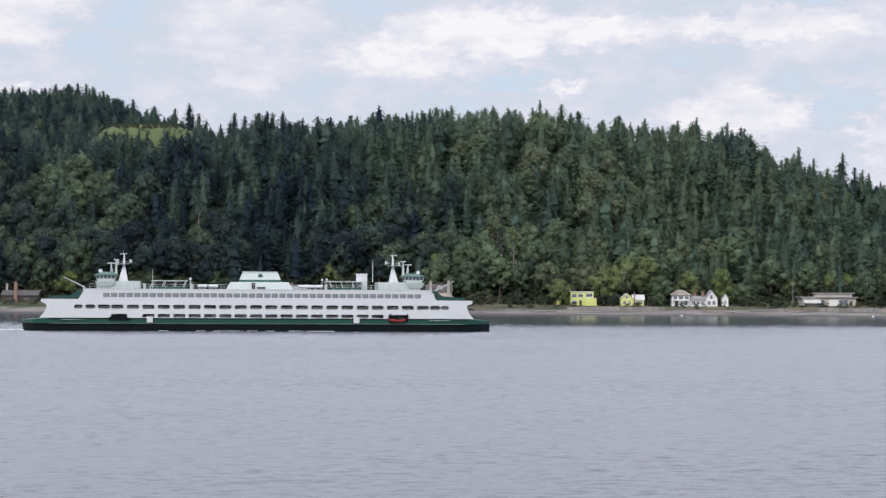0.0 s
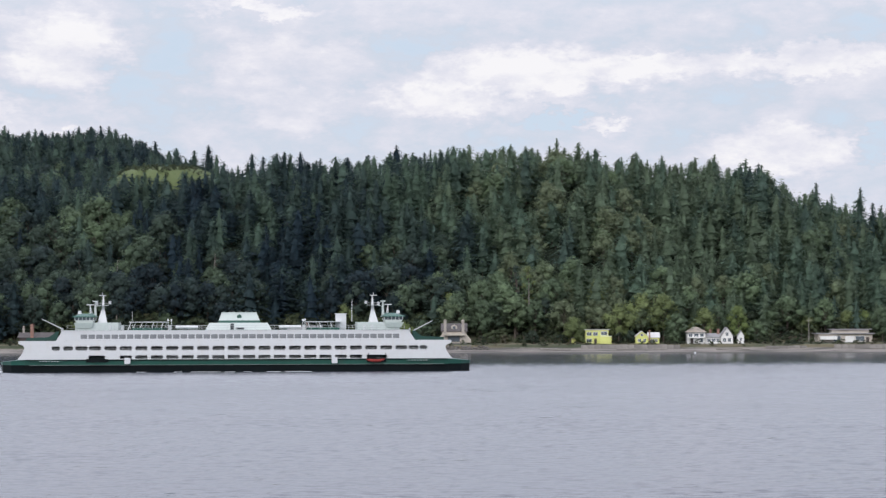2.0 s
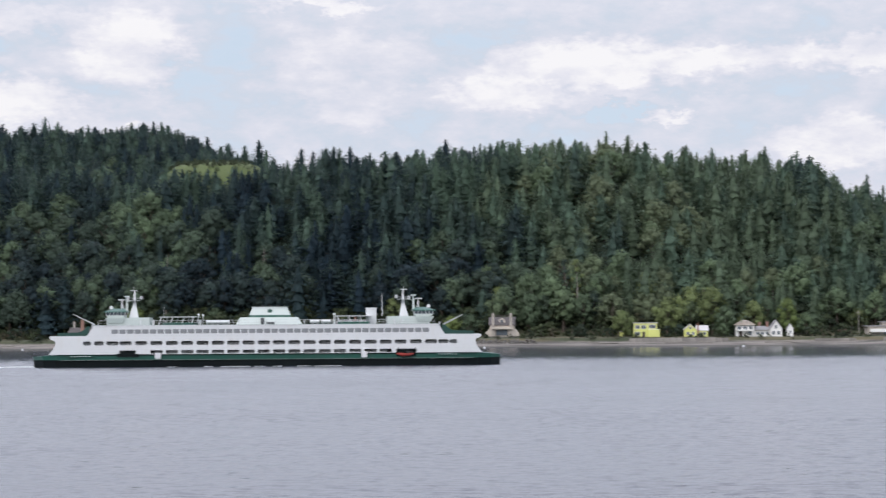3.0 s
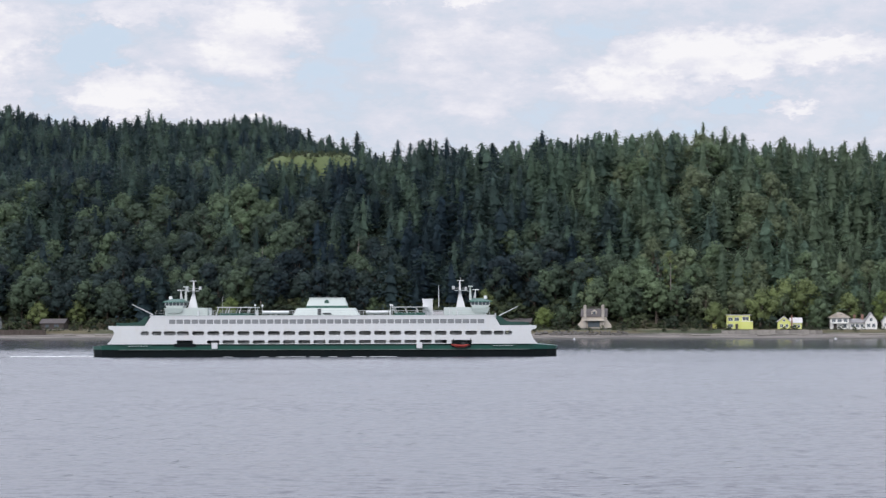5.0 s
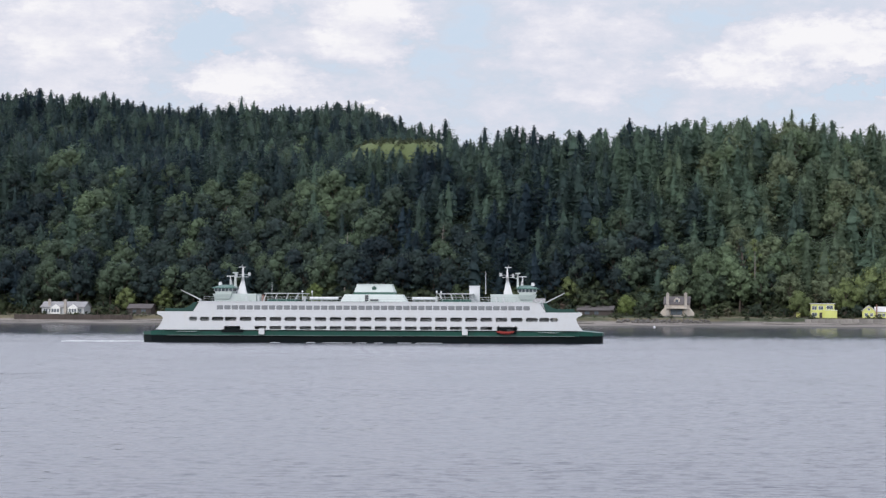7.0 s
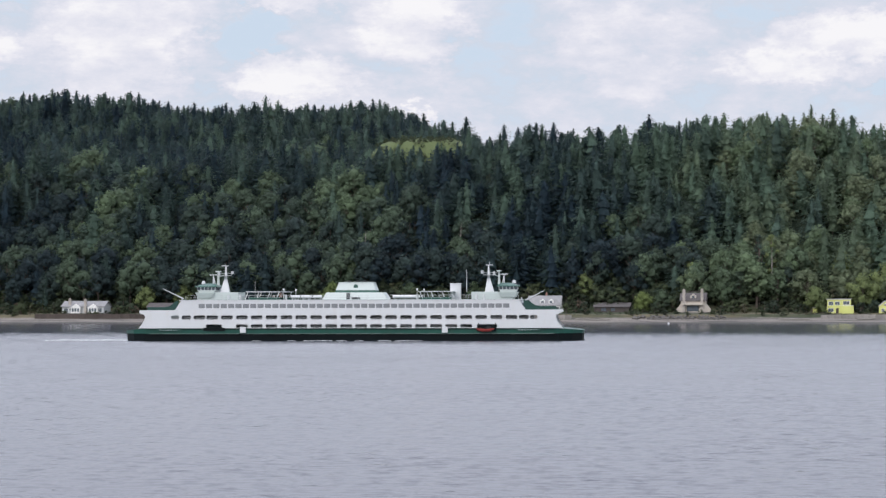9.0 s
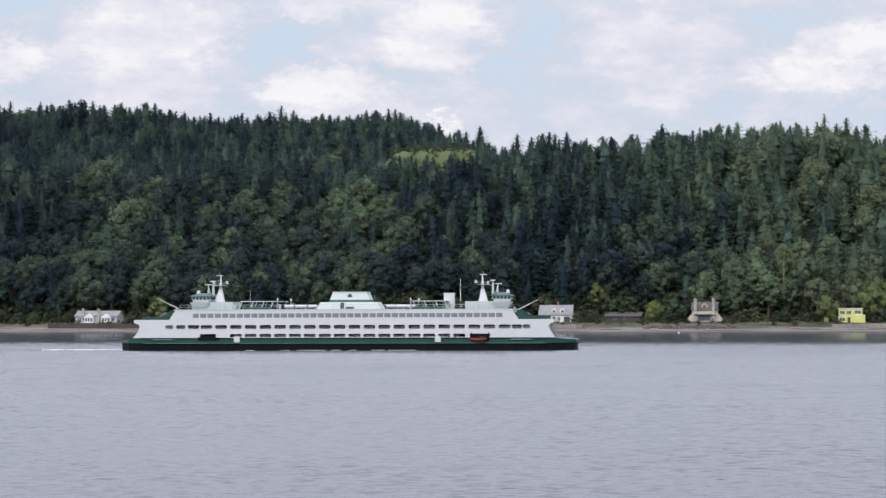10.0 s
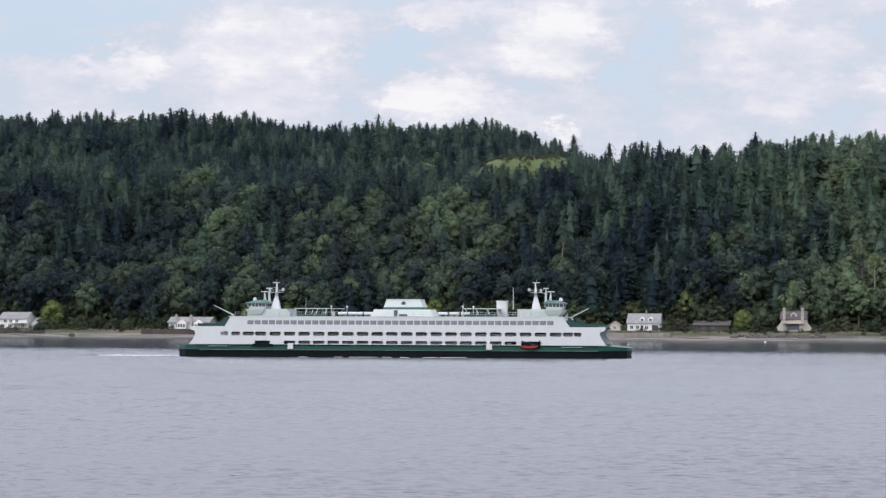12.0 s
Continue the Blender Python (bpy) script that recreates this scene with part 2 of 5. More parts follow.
M = {
    "white": surface("ship_white_paint", (0.585, 0.595, 0.605), 0.45, vary=0.03, scale=0.6, dirt=(0.50, 0.44, 0.36), dirt_amount=0.22),
    "mint": surface("pale_mint_paint", (0.505, 0.55, 0.535), 0.45, vary=0.04, scale=0.6, dirt=(0.45, 0.44, 0.38), dirt_amount=0.2),
    "strake": surface("worn_strake", (0.16, 0.19, 0.18), 0.7, vary=0.4, scale=0.5, dirt=(0.02, 0.03, 0.03), dirt_amount=0.9),
    "bottle": surface("dark_bottle_green", (0.006, 0.045, 0.034), 0.5, vary=0.15, scale=0.8),
    "cabin_glass": surface("cabin_window_glass", (0.22, 0.23, 0.24), 0.15, vary=0.15, scale=1.5),
    "green": surface("ship_green_paint", (0.008, 0.072, 0.052), 0.4, vary=0.12, scale=0.8, dirt=(0.05, 0.07, 0.05), dirt_amount=0.3),
    "hull": surface("ship_dark_hull", (0.003, 0.006, 0.007), 0.6, vary=0.3, scale=0.7, dirt=(0.012, 0.012, 0.011), dirt_amount=0.3),
    "deck": surface("deck_paint", (0.05, 0.11, 0.09), 0.7, vary=0.15),
    "interior": surface("interior_paint", (0.30, 0.31, 0.31), 0.8, vary=0.2),
    "dark": surface("dark_interior", (0.05, 0.055, 0.06), 0.8, vary=0.2),
    "glass": surface("tinted_glass", (0.10, 0.12, 0.14), 0.12, vary=0.1),
    "grey": surface("grey_steel", (0.42, 0.43, 0.44), 0.5, vary=0.1),
    "black": surface("black_rubber", (0.015, 0.015, 0.016), 0.6, vary=0.2),
    "red": surface("rescue_orange", (0.34, 0.05, 0.04), 0.45, vary=0.08),
    "foam": surface("sea_foam", (0.80, 0.82, 0.84), 0.9, vary=0.06, scale=2.0),
    "concrete": surface("weathered_concrete", (0.28, 0.26, 0.24), 0.9, vary=0.25, scale=0.6, dirt=(0.12, 0.11, 0.09), dirt_amount=0.7, bump=0.05, piece=0.55),
    "rock": surface("shore_rock", (0.15, 0.138, 0.13), 0.9, vary=0.4, scale=0.8, bump=0.15, piece=0.6),
    "timber": surface("bulkhead_timber", (0.075, 0.058, 0.05), 0.85, vary=0.3, scale=0.8, bump=0.05, piece=0.5),
    "lemon": surface("lemon_paint", (0.60, 0.62, 0.20), 0.7, vary=0.06, dirt=(0.4, 0.4, 0.12), dirt_amount=0.25),
    "whitewash": surface("house_white_paint", (0.72, 0.71, 0.69), 0.7, vary=0.06, dirt=(0.4, 0.37, 0.33), dirt_amount=0.25),
    "greywash": surface("house_grey_paint", (0.46, 0.47, 0.48), 0.75, vary=0.08),
    "stucco": surface("tan_stucco", (0.47, 0.42, 0.365), 0.85, vary=0.15, dirt=(0.25, 0.2, 0.16), dirt_amount=0.4),
    "brown": surface("brown_siding", (0.062, 0.05, 0.046), 0.85, vary=0.2),
    "brick": surface("chimney_brick", (0.26, 0.15, 0.12), 0.9, vary=0.25, scale=2.0),
    "stone": surface("chimney_stone", (0.36, 0.325, 0.29), 0.9, vary=0.25, scale=2.0),
    "shingle": surface("grey_shingle", (0.24, 0.235, 0.24), 0.9, vary=0.2, scale=1.5, bump=0.03),
    "shingle_tan": surface("tan_shingle", (0.30, 0.255, 0.215), 0.9, vary=0.2, scale=1.5, bump=0.03),
    "shingle_dark": surface("dark_shingle", (0.09, 0.08, 0.08), 0.9, vary=0.2, scale=1.5, bump=0.03),
    "metal_roof": surface("pale_roofing", (0.55, 0.53, 0.53), 0.6, vary=0.1),
    "bark": surface("bark", (0.10, 0.08, 0.065), 0.95, vary=0.3, scale=2.0),
    "pale_bark": surface("pale_bark", (0.22, 0.20, 0.18), 0.95, vary=0.2, scale=2.0),
    # forest greens: the bluish dark ends put the hill's haze into the colour
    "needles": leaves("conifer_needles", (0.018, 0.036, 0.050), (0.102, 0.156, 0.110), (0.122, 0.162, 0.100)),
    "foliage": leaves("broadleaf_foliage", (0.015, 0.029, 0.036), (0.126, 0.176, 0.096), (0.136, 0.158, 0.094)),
    "bright": leaves("bright_foliage", (0.13, 0.175, 0.060), (0.165, 0.21, 0.070), (0.17, 0.20, 0.075)),
    "olive": leaves("olive_foliage", (0.135, 0.170, 0.070), (0.175, 0.215, 0.088), (0.16, 0.175, 0.08)),
    "shrub": leaves("shrub_foliage", (0.030, 0.044, 0.028), (0.072, 0.092, 0.044), (0.11, 0.08, 0.06)),
    "water": water_material(),
}


M["hull"].node_tree.nodes["Principled BSDF"].inputs["Specular IOR Level"].default_value = 0.12


# ---- mesh tools ----
def bm_box(bm, x0, x1, y0, y1, z0, z1):
    v = [bm.verts.new((x, y, z)) for z in (z0, z1) for x, y in ((x0, y0), (x1, y0), (x1, y1), (x0, y1))]
    for f in ((3, 2, 1, 0), (4, 5, 6, 7), (0, 1, 5, 4), (1, 2, 6, 5), (2, 3, 7, 6), (3, 0, 4, 7)):
        bm.faces.new([v[i] for i in f])


def bm_prism(bm, outline, y0, y1):
    """An outline of (x, z) pushed from y0 to y1."""
    a = [bm.verts.new((x, y0, z)) for x, z in outline]
    b = [bm.verts.new((x, y1, z)) for x, z in outline]
    bm.faces.new(a)
    bm.faces.new(b[::-1])
    for i in range(len(a)):
        j = (i + 1) % len(a)
        bm.faces.new((a[j], a[i], b[i], b[j]))


def bm_tube(bm, p, q, r0, r1=None, sides=8):
    p, q = Vector(p), Vector(q)
    r1 = r0 if r1 is None else r1
    turn = (q - p).to_track_quat("Z", "Y")
    rings = []
    for c, r in ((p, r0), (q, r1)):
        rings.append([bm.verts.new(c + turn @ Vector((r * math.cos(k * math.tau / sides), r * math.sin(k * math.tau / sides), 0))) for k in range(sides)])
    for k in range(sides):
        j = (k + 1) % sides
        bm.faces.new((rings[0][k], rings[0][j], rings[1][j], rings[1][k]))
    bm.faces.new(rings[0][::-1])
    bm.faces.new(rings[1])


def bm_frustum(bm, low, high, z0, z1):
    """low and high: (x0, x1, y0, y1)."""
    rings = []
    for (x0, x1, y0, y1), z in ((low, z0), (high, z1)):
        rings.append([bm.verts.new((x, y, z)) for x, y in ((x0, y0), (x1, y0), (x1, y1), (x0, y1))])
    a, b = rings
    bm.faces.new(a[::-1])
    bm.faces.new(b)
    for i in range(4):
        j = (i + 1) % 4
        bm.faces.new((a[i], a[j], b[j], b[i]))


def to_mesh(name, bm, material):
    bmesh.ops.recalc_face_normals(bm, faces=bm.faces)
    me = bpy.data.meshes.new(name)
    bm.to_mesh(me)
    bm.free()
    me.materials.append(material)
    return me


def part(name, bm, material, parent=None, label=""):
    ob = new(name, to_mesh(name, bm, material))
    ob.parent = parent
    return tagged(ob, label)


def shape(fn, *args):
    bm = bmesh.new()
    fn(bm, *args)
    return bm


def boxpart(name, material, parent, x0, x1, y0, y1, z0, z1, label=""):
    return part(name, shape(bm_box, x0, x1, y0, y1, z0, z1), material, parent, label)


def thing(name, at, label, category, group="", turn=0.0):
    e = new(name)
    e.matrix_basis = pose(*at, 0, 0, turn)
    return tagged(e, label, category, group)


# ---- land ----
SHORE = 745.0
FRONT = [(-520, 66), (-330, 62), (-250, 60), (-160, 58), (-118, 59), (-92, 64), (-44, 65), (-20, 66), (25, 69), (51, 68), (75, 64),
         (99, 62.5), (123, 59.5), (147, 50.5), (166, 43), (185, 39), (240, 33), (330, 26)]
BACK = [(-520, 100), (-396, 100), (-324, 98), (-266, 91), (-219, 93), (-174, 91), (-158, 83), (-143, 77), (-118, 70), (-90, 62), (0, 55), (200, 35), (330, 25)]


def shore_y(x):
    return SHORE + 4.0 * math.sin(x * 0.021) + 2.0 * math.sin(x * 0.067 + 1.0)


def smooth(a, b, x):
    k = min(1.0, max(0.0, (x - a) / (b - a)))
    return k * k * (3 - 2 * k)


def land(x, y):
    s = y - shore_y(x)
    if s < 9:
        return 0.15 * s if s > 0 else 0.12 * s
    z = 1.35 + 1.6 * smooth(9, 12, s) + 0.9 * smooth(12, 40, s)
    fx, fz = zip(*FRONT)
    top = np.interp(x, fx, fz)
    bx, bz = zip(*BACK)
    far = np.interp(x, bx, bz)
    rise = min(1.0, max(0.0, (s - 34) / 98))
    z += (top - 6.0) * (rise ** 0.9 * 0.55 + smooth(0, 1, rise) * 0.45)
    if far > top:
        z += (far - top) * smooth(150, 300, s)
    flat = math.exp(-((x + 131) / 27) ** 6 - ((y - 912) / 24) ** 6)
    z += flat * (77.0 + 0.15 * (y - 893) - z)
    lumps = noise.noise((x * 0.022, y * 0.022, 3.0)) * 4.0 * smooth(45, 110, s)
    z += lumps * (1 - flat) - 60 * smooth(380, 900, s) * (1 if s > 380 else 0)
    return max(z, 1.0)


def build_land():
    xs = np.concatenate([[-4000, -2500, -1500, -900, -700], np.arange(-560, 361, 7.0), [450, 600, 900, 1500, 2500, 4000]])
    ss = np.concatenate([[-60, -20, -6, 0, 2.5, 5, 8, 9, 10, 11, 12, 15, 20, 27, 34, 40], np.arange(46, 400, 8.0), [450, 600, 900, 1500, 2500, 4000]])
    verts, faces = [], []
    for s in ss:
        for x in xs:
            y = shore_y(x) + s
            z = land(x, y)
            if 10 < s < 34:
                z += 0.25 * noise.noise((x * 0.15, y * 0.15, 1.0))
            verts.append((x, y, z))
    w = len(xs)
    for j in range(len(ss) - 1):
        for i in range(w - 1):
            faces.append((j * w + i, j * w + i + 1, (j + 1) * w + i + 1, (j + 1) * w + i))
    me = bpy.data.meshes.new("ground")
    me.from_pydata(verts, [], faces)
    m = bpy.data.materials.new("shore_ground")
    m.use_nodes = True
    n = Nodes(m.node_tree)
    co = n.add("ShaderNodeTexCoord").outputs["Object"]
    sep = n.add("ShaderNodeSeparateXYZ")
    n.put(sep.inputs[0], co)
    big = n.noise(n.scaled(co, (0.03, 0.08, 0.1)), 1.0, 5, 0.6)
    fine = n.noise(co, 0.9, 5, 0.7, 3.0)
    beach = n.mix(fine, (0.11, 0.098, 0.09), (0.28, 0.245, 0.22))
    drift = n.noise(n.scaled(co, (0.05, 0.5, 0.1)), 1.0, 4, 0.6, 9.0)
    beach = n.mix(n.ramp(drift, 0.45, 0.60), beach, (0.075, 0.068, 0.062))
    beach = n.mix(n.ramp(sep.outputs[2], 0.12, 0.45), (0.06, 0.058, 0.05), beach)
    grass = n.mix(n.ramp(big, 0.42, 0.6), (0.032, 0.040, 0.020), (0.125, 0.100, 0.062))
    grass = n.mix(n.math("MULTIPLY", fine, 0.5), grass, (0.04, 0.055, 0.02))
    floor = n.mix(fine, (0.012, 0.020, 0.013), (0.030, 0.044, 0.024))
    meadow = n.mix(fine, (0.060, 0.085, 0.030), (0.105, 0.128, 0.046))
    zz = n.math("MULTIPLY_ADD", n.math("SUBTRACT", fine, 0.5), 1.2, sep.outputs[2])
    col = n.mix(n.ramp(zz, 1.5, 2.2), beach, grass)
    col = n.mix(n.ramp(zz, 4.5, 7.0), col, floor)
    # the open meadow high on the hill
    dx = n.math("MULTIPLY", n.math("ADD", sep.outputs[0], 131.0), 1 / 29.0)
    dy = n.math("MULTIPLY", n.math("SUBTRACT", sep.outputs[1], 910.0), 1 / 20.0)
    r2 = n.math("MULTIPLY_ADD", dx, dx, n.math("MULTIPLY", dy, dy))
    col = n.mix(n.ramp(r2, 0.9, 1.2, 1.0, 0.0), col, meadow)
    b = n.add("ShaderNodeBsdfPrincipled")
    n.put(b.inputs["Base Color"], col)
    b.inputs["Roughness"].default_value = 0.95
    bp = n.add("ShaderNodeBump")
    bp.inputs["Distance"].default_value = 0.25
    n.put(bp.inputs["Height"], n.noise(co, 1.2, 5, 0.7, 6.0))
    n.put(b.inputs["Normal"], bp.outputs[0])
    n.put(n.add("ShaderNodeOutputMaterial").inputs[0], b.outputs[0])
    me.materials.append(m)
    me.shade_smooth()
    tagged(new("ground", me), "wooded hillside with dry lawn and gravel beach", "ground", kind="structure")


def build_water():
    bm = bmesh.new()
    bm_box(bm, -4500, 4500, -3000, SHORE + 60, -3.0, 0.0)
    tagged(part("water", bm, M["water"]), "grey rippled sea under a cloudy sky", "water", kind="structure")


build_land()
build_water()


# ---- trees ----
def stem(pts, tri, out, p, q, r0, r1, k=4):
    """A tapered limb."""
    o = len(pts)
    for c, rad in ((p, r0), (q, r1)):
        for a in range(k):
            g = a * math.tau / k
            pts.append((c[0] + rad * math.cos(g), c[1] + rad * math.sin(g), c[2]))
            out.append((math.cos(g), math.sin(g), 0.0))
    for a in range(k):
        j = (a + 1) % k
        tri.extend([(o + a, o + j, o + k + j), (o + a, o + k + j, o + k + a)])


def conifer_template(seed, girth, levels=24, base=0.08, taper=0.9, full=1.2):
    """Unit-high conifer: trunk and tiers of ragged drooping boughs. Returns points, triangles, number of bark triangles, outward ways."""
    r = random.Random(seed)
    pts, tri, out = [], [], []
    stem(pts, tri, out, (0, 0, 0), (0, 0, 0.55), 0.014, 0.008, 5)
    stem(pts, tri, out, (0, 0, 0.55), (0, 0, 0.97), 0.008, 0.002, 5)
    bark = len(tri)
    lop = (r.uniform(0, 6.28), r.uniform(0.05, 0.28))

    phase = [r.uniform(0, 6.28) for _ in range(4)]

    def reach(f):
        lobe = 1 + 0.16 * math.sin(11 * f + phase[0]) + 0.10 * math.sin(23 * f + phase[1])
        return girth * lobe * min(1.0, (1 - f) * full) ** taper

    def spray(p, way, size, droop):
        """One ragged spray of needles at p, lying outward and down."""
        g = way + r.uniform(-0.9, 0.9)
        tilt = (math.cos(way) * 0.85 + r.uniform(-.3, .3), math.sin(way) * 0.85 + r.uniform(-.3, .3), 0.5 + r.uniform(-.35, .35))
        o = len(pts)
        for q, far in ((0.0, r.uniform(0.9, 1.4)), (2.1, r.uniform(0.5, 0.9)), (-2.1, r.uniform(0.5, 0.9))):
            pts.append((p[0] + far * size * math.cos(g + q), p[1] + far * size * math.sin(g + q), p[2] - (droop if q == 0 else r.uniform(-0.6, 0.5)) * size))
            out.append(tilt)
        tri.append((o, o + 1, o + 2))

    # the dense heart of the crown
    k, tiers = 7, 6
    for i in range(tiers):
        f = i / tiers
        za = base + (0.95 - base) * f
        zb = min(0.96, za + (0.97 - base) * 2.0 / tiers)
        turn = r.uniform(0, 6.28)
        o = len(pts)
        for j in range(k):
            g = turn + j * math.tau / k
            e = reach(f) * r.uniform(0.26, 0.48) * (1 - lop[1] * math.cos(g - lop[0]))
            pts.append((e * math.cos(g), e * math.sin(g), za + r.uniform(-0.03, 0.03)))
            out.append((math.cos(g) * 0.9, math.sin(g) * 0.9, 0.45))
        pts.append((0, 0, zb))
        out.append((0, 0, 1))
        tri.extend([(o + j, o + (j + 1) % k, o + k) for j in range(k)])
    # sprays over the whole crown, thicker where boughs reach out
    boughs = []
    for i in range(levels * 5):
        f = r.random() ** 0.85
        a = r.uniform(0, math.tau)
        L = (reach(f) + 0.010) * r.choice((r.uniform(0.6, 0.95), r.uniform(0.85, 1.1), r.uniform(1.0, 1.25)))
        L *= (1 - lop[1] * math.cos(a - lop[0])) * (1 + 0.2 * math.sin(2 * a + 9 * f + phase[2]))
        boughs.append((f, a, L))
    for f, a, L in boughs:
        z = base + (0.965 - base) * f
        droop = r.uniform(0.0, 0.45) * (1 - 0.5 * f)
        for d in ((0.62, 0.8, 0.98) if f < 0.85 else (0.8,)):
            side = L * r.uniform(-0.3, 0.3)
            p = (d * L * math.cos(a) - side * math.sin(a), d * L * math.sin(a) + side * math.cos(a), z - droop * d * L + r.uniform(-0.012, 0.012))
            spray(p, a, r.uniform(0.020, 0.040) * (1 - 0.35 * f), r.uniform(0.1, 0.9))
    for i in range(levels * 8):
        f = r.random() ** 0.95
        a = r.uniform(0, math.tau)
        d = reach(f) * r.uniform(0.34, 0.78) * (1 - lop[1] * math.cos(a - lop[0]))
        spray((d * math.cos(a), d * math.sin(a), base + (0.96 - base) * f), a, r.uniform(0.024, 0.044) * (1 - 0.35 * f), r.uniform(0.2, 1.0))
    # the leader
    for q in range(5):
        spray((0, 0, 0.93 + 0.012 * q), r.uniform(0, 6.28), 0.016 - 0.002 * q, 0.2)
    return np.array(pts), np.array(tri), bark, np.array(out)


def broadleaf_template(seed, wide, lobes=13, clumps=78, low=0.16, leaf=1.0):
    """Unit-high broadleaf tree: trunk, limbs and lobes of small leaf sprays."""
    r = random.Random(seed)
    pts, tri, out = [], [], []
    stem(pts, tri, out, (0, 0, 0), (0.01, 0, 0.42), 0.028, 0.018)
    heads = []
    for i in range(lobes):
        a = i * 2.4 + r.uniform(-0.4, 0.4)
        f = (i + 0.5) / lobes
        z = low + 0.14 + (0.86 - low - 0.16) * f
        d = wide * (0.66 * math.sqrt(max(0.05, 1 - (2 * f - 0.75) ** 2))) * r.uniform(0.5, 1.15)
        if i == lobes - 1:
            d *= 0.25
        heads.append((d * math.cos(a), d * math.sin(a), z, r.uniform(0.22, 0.44) * wide))
        stem(pts, tri, out, (0.005, 0, 0.3 + 0.1 * f), heads[-1][:3], 0.011, 0.004)
    bark = len(tri)
    ico = bmesh.new()
    bmesh.ops.create_icosphere(ico, subdivisions=1, radius=1.0)
    ball = [v.co.copy() for v in ico.verts]
    faces = [[v.index for v in f.verts] for f in ico.faces]
    ico.free()
    for x, y, z, rad in heads:
        # the dense heart of each lobe
        o = len(pts)
        for c in ball:
            e = rad * r.uniform(0.45, 0.82)
            pts.append((x + c.x * e, y + c.y * e, z + c.z * e * 0.85))
            out.append(tuple(c * 0.4 + Vector((x, y, z - 0.45)) * 1.4 + Vector((0, 0, 0.2))))
        tri.extend([(o + f[0], o + f[1], o + f[2]) for f in faces])
        for j in range(clumps):
            u = r.uniform(-0.8, 1.0)
            a = r.uniform(0, math.tau)
            q = math.sqrt(max(0, 1 - u * u))
            way = Vector((q * math.cos(a), q * math.sin(a), u))
            c = Vector((x, y, z)) + Vector((way.x, way.y, way.z * 0.85)) * rad * r.choice((r.uniform(0.5, 0.9), r.uniform(0.85, 1.3), r.uniform(0.8, 1.1)))
            nrm = (way + Vector((r.uniform(-.8, .8), r.uniform(-.8, .8), r.uniform(-.4, .8)))).normalized()
            t1 = nrm.orthogonal().normalized()
            t2 = nrm.cross(t1)
            spin = r.uniform(0, 6.28)
            size = wide * r.uniform(0.045, 0.088) * leaf
            o = len(pts)
            for k in range(3):
                g = spin + k * math.tau / 3 + r.uniform(-0.3, 0.3)
                e = size * r.uniform(0.75, 1.35)
                pts.append(tuple(c + t1 * e * math.cos(g) + t2 * e * math.sin(g)))
            w = way * 0.45 + Vector((x, y, z - 0.45)) * 1.4 + nrm * 0.4 + Vector((0, 0, 0.2))
            out.extend([tuple(w)] * 3)
            tri.append((o, o + 1, o + 2))
    return np.array(pts), np.array(tri), bark, np.array(out)


def mesh_from(name, pts, tri, bark_faces, tint, ways, mats):
    me = bpy.data.meshes.new(name)
    me.vertices.add(len(pts))
    me.vertices.foreach_set("co", np.asarray(pts, dtype=np.float32).ravel())
    me.loops.add(len(tri) * 3)
    me.loops.foreach_set("vertex_index", np.asarray(tri, dtype=np.int32).ravel())
    me.polygons.add(len(tri))
    me.polygons.foreach_set("loop_start", np.arange(len(tri), dtype=np.int32) * 3)
    for m in mats:
        me.materials.append(m)
    me.polygons.foreach_set("material_index", np.asarray(bark_faces, dtype=np.int32))
    at = me.attributes.new("tint", "FLOAT", "POINT")
    at.data.foreach_set("value", np.asarray(tint, dtype=np.float32))
    aw = me.attributes.new("outward", "FLOAT_VECTOR", "POINT")
    aw.data.foreach_set("vector", np.asarray(ways, dtype=np.float32).ravel())
    me.update()
    return me


def plant_forest(name, label, templates, spots, mats):
    """spots: x, y, z, height, girth factor, turn, tint."""
    P, T, B, C, O = [], [], [], [], []
    base = 0
    for i, (x, y, z, h, g, a, tint) in enumerate(spots):
        pts, tri, bark, out = templates[i % len(templates)]
        c, s = math.cos(a), math.sin(a)
        q = np.empty_like(pts)
        q[:, 0] = x + h * g * (pts[:, 0] * c - pts[:, 1] * s)
        q[:, 1] = y + h * g * (pts[:, 0] * s + pts[:, 1] * c)
        q[:, 2] = z + h * pts[:, 2]
        P.append(q)
        O.append(np.stack([out[:, 0] * c - out[:, 1] * s, out[:, 0] * s + out[:, 1] * c, out[:, 2]], 1))
        T.append(tri + base)
        b = np.zeros(len(tri), dtype=np.int32)
        b[:bark] = 1
        B.append(b)
        C.append(np.full(len(pts), tint))
        base += len(pts)
    me = mesh_from(name, np.concatenate(P), np.concatenate(T), np.concatenate(B), np.concatenate(C), np.concatenate(O), mats)
    return tagged(new(name, me), label, "forest", kind="stuff")


def meadow(x, y):
    return ((x + 131) / 27) ** 2 + ((y - 910) / 18) ** 2 < 1.0


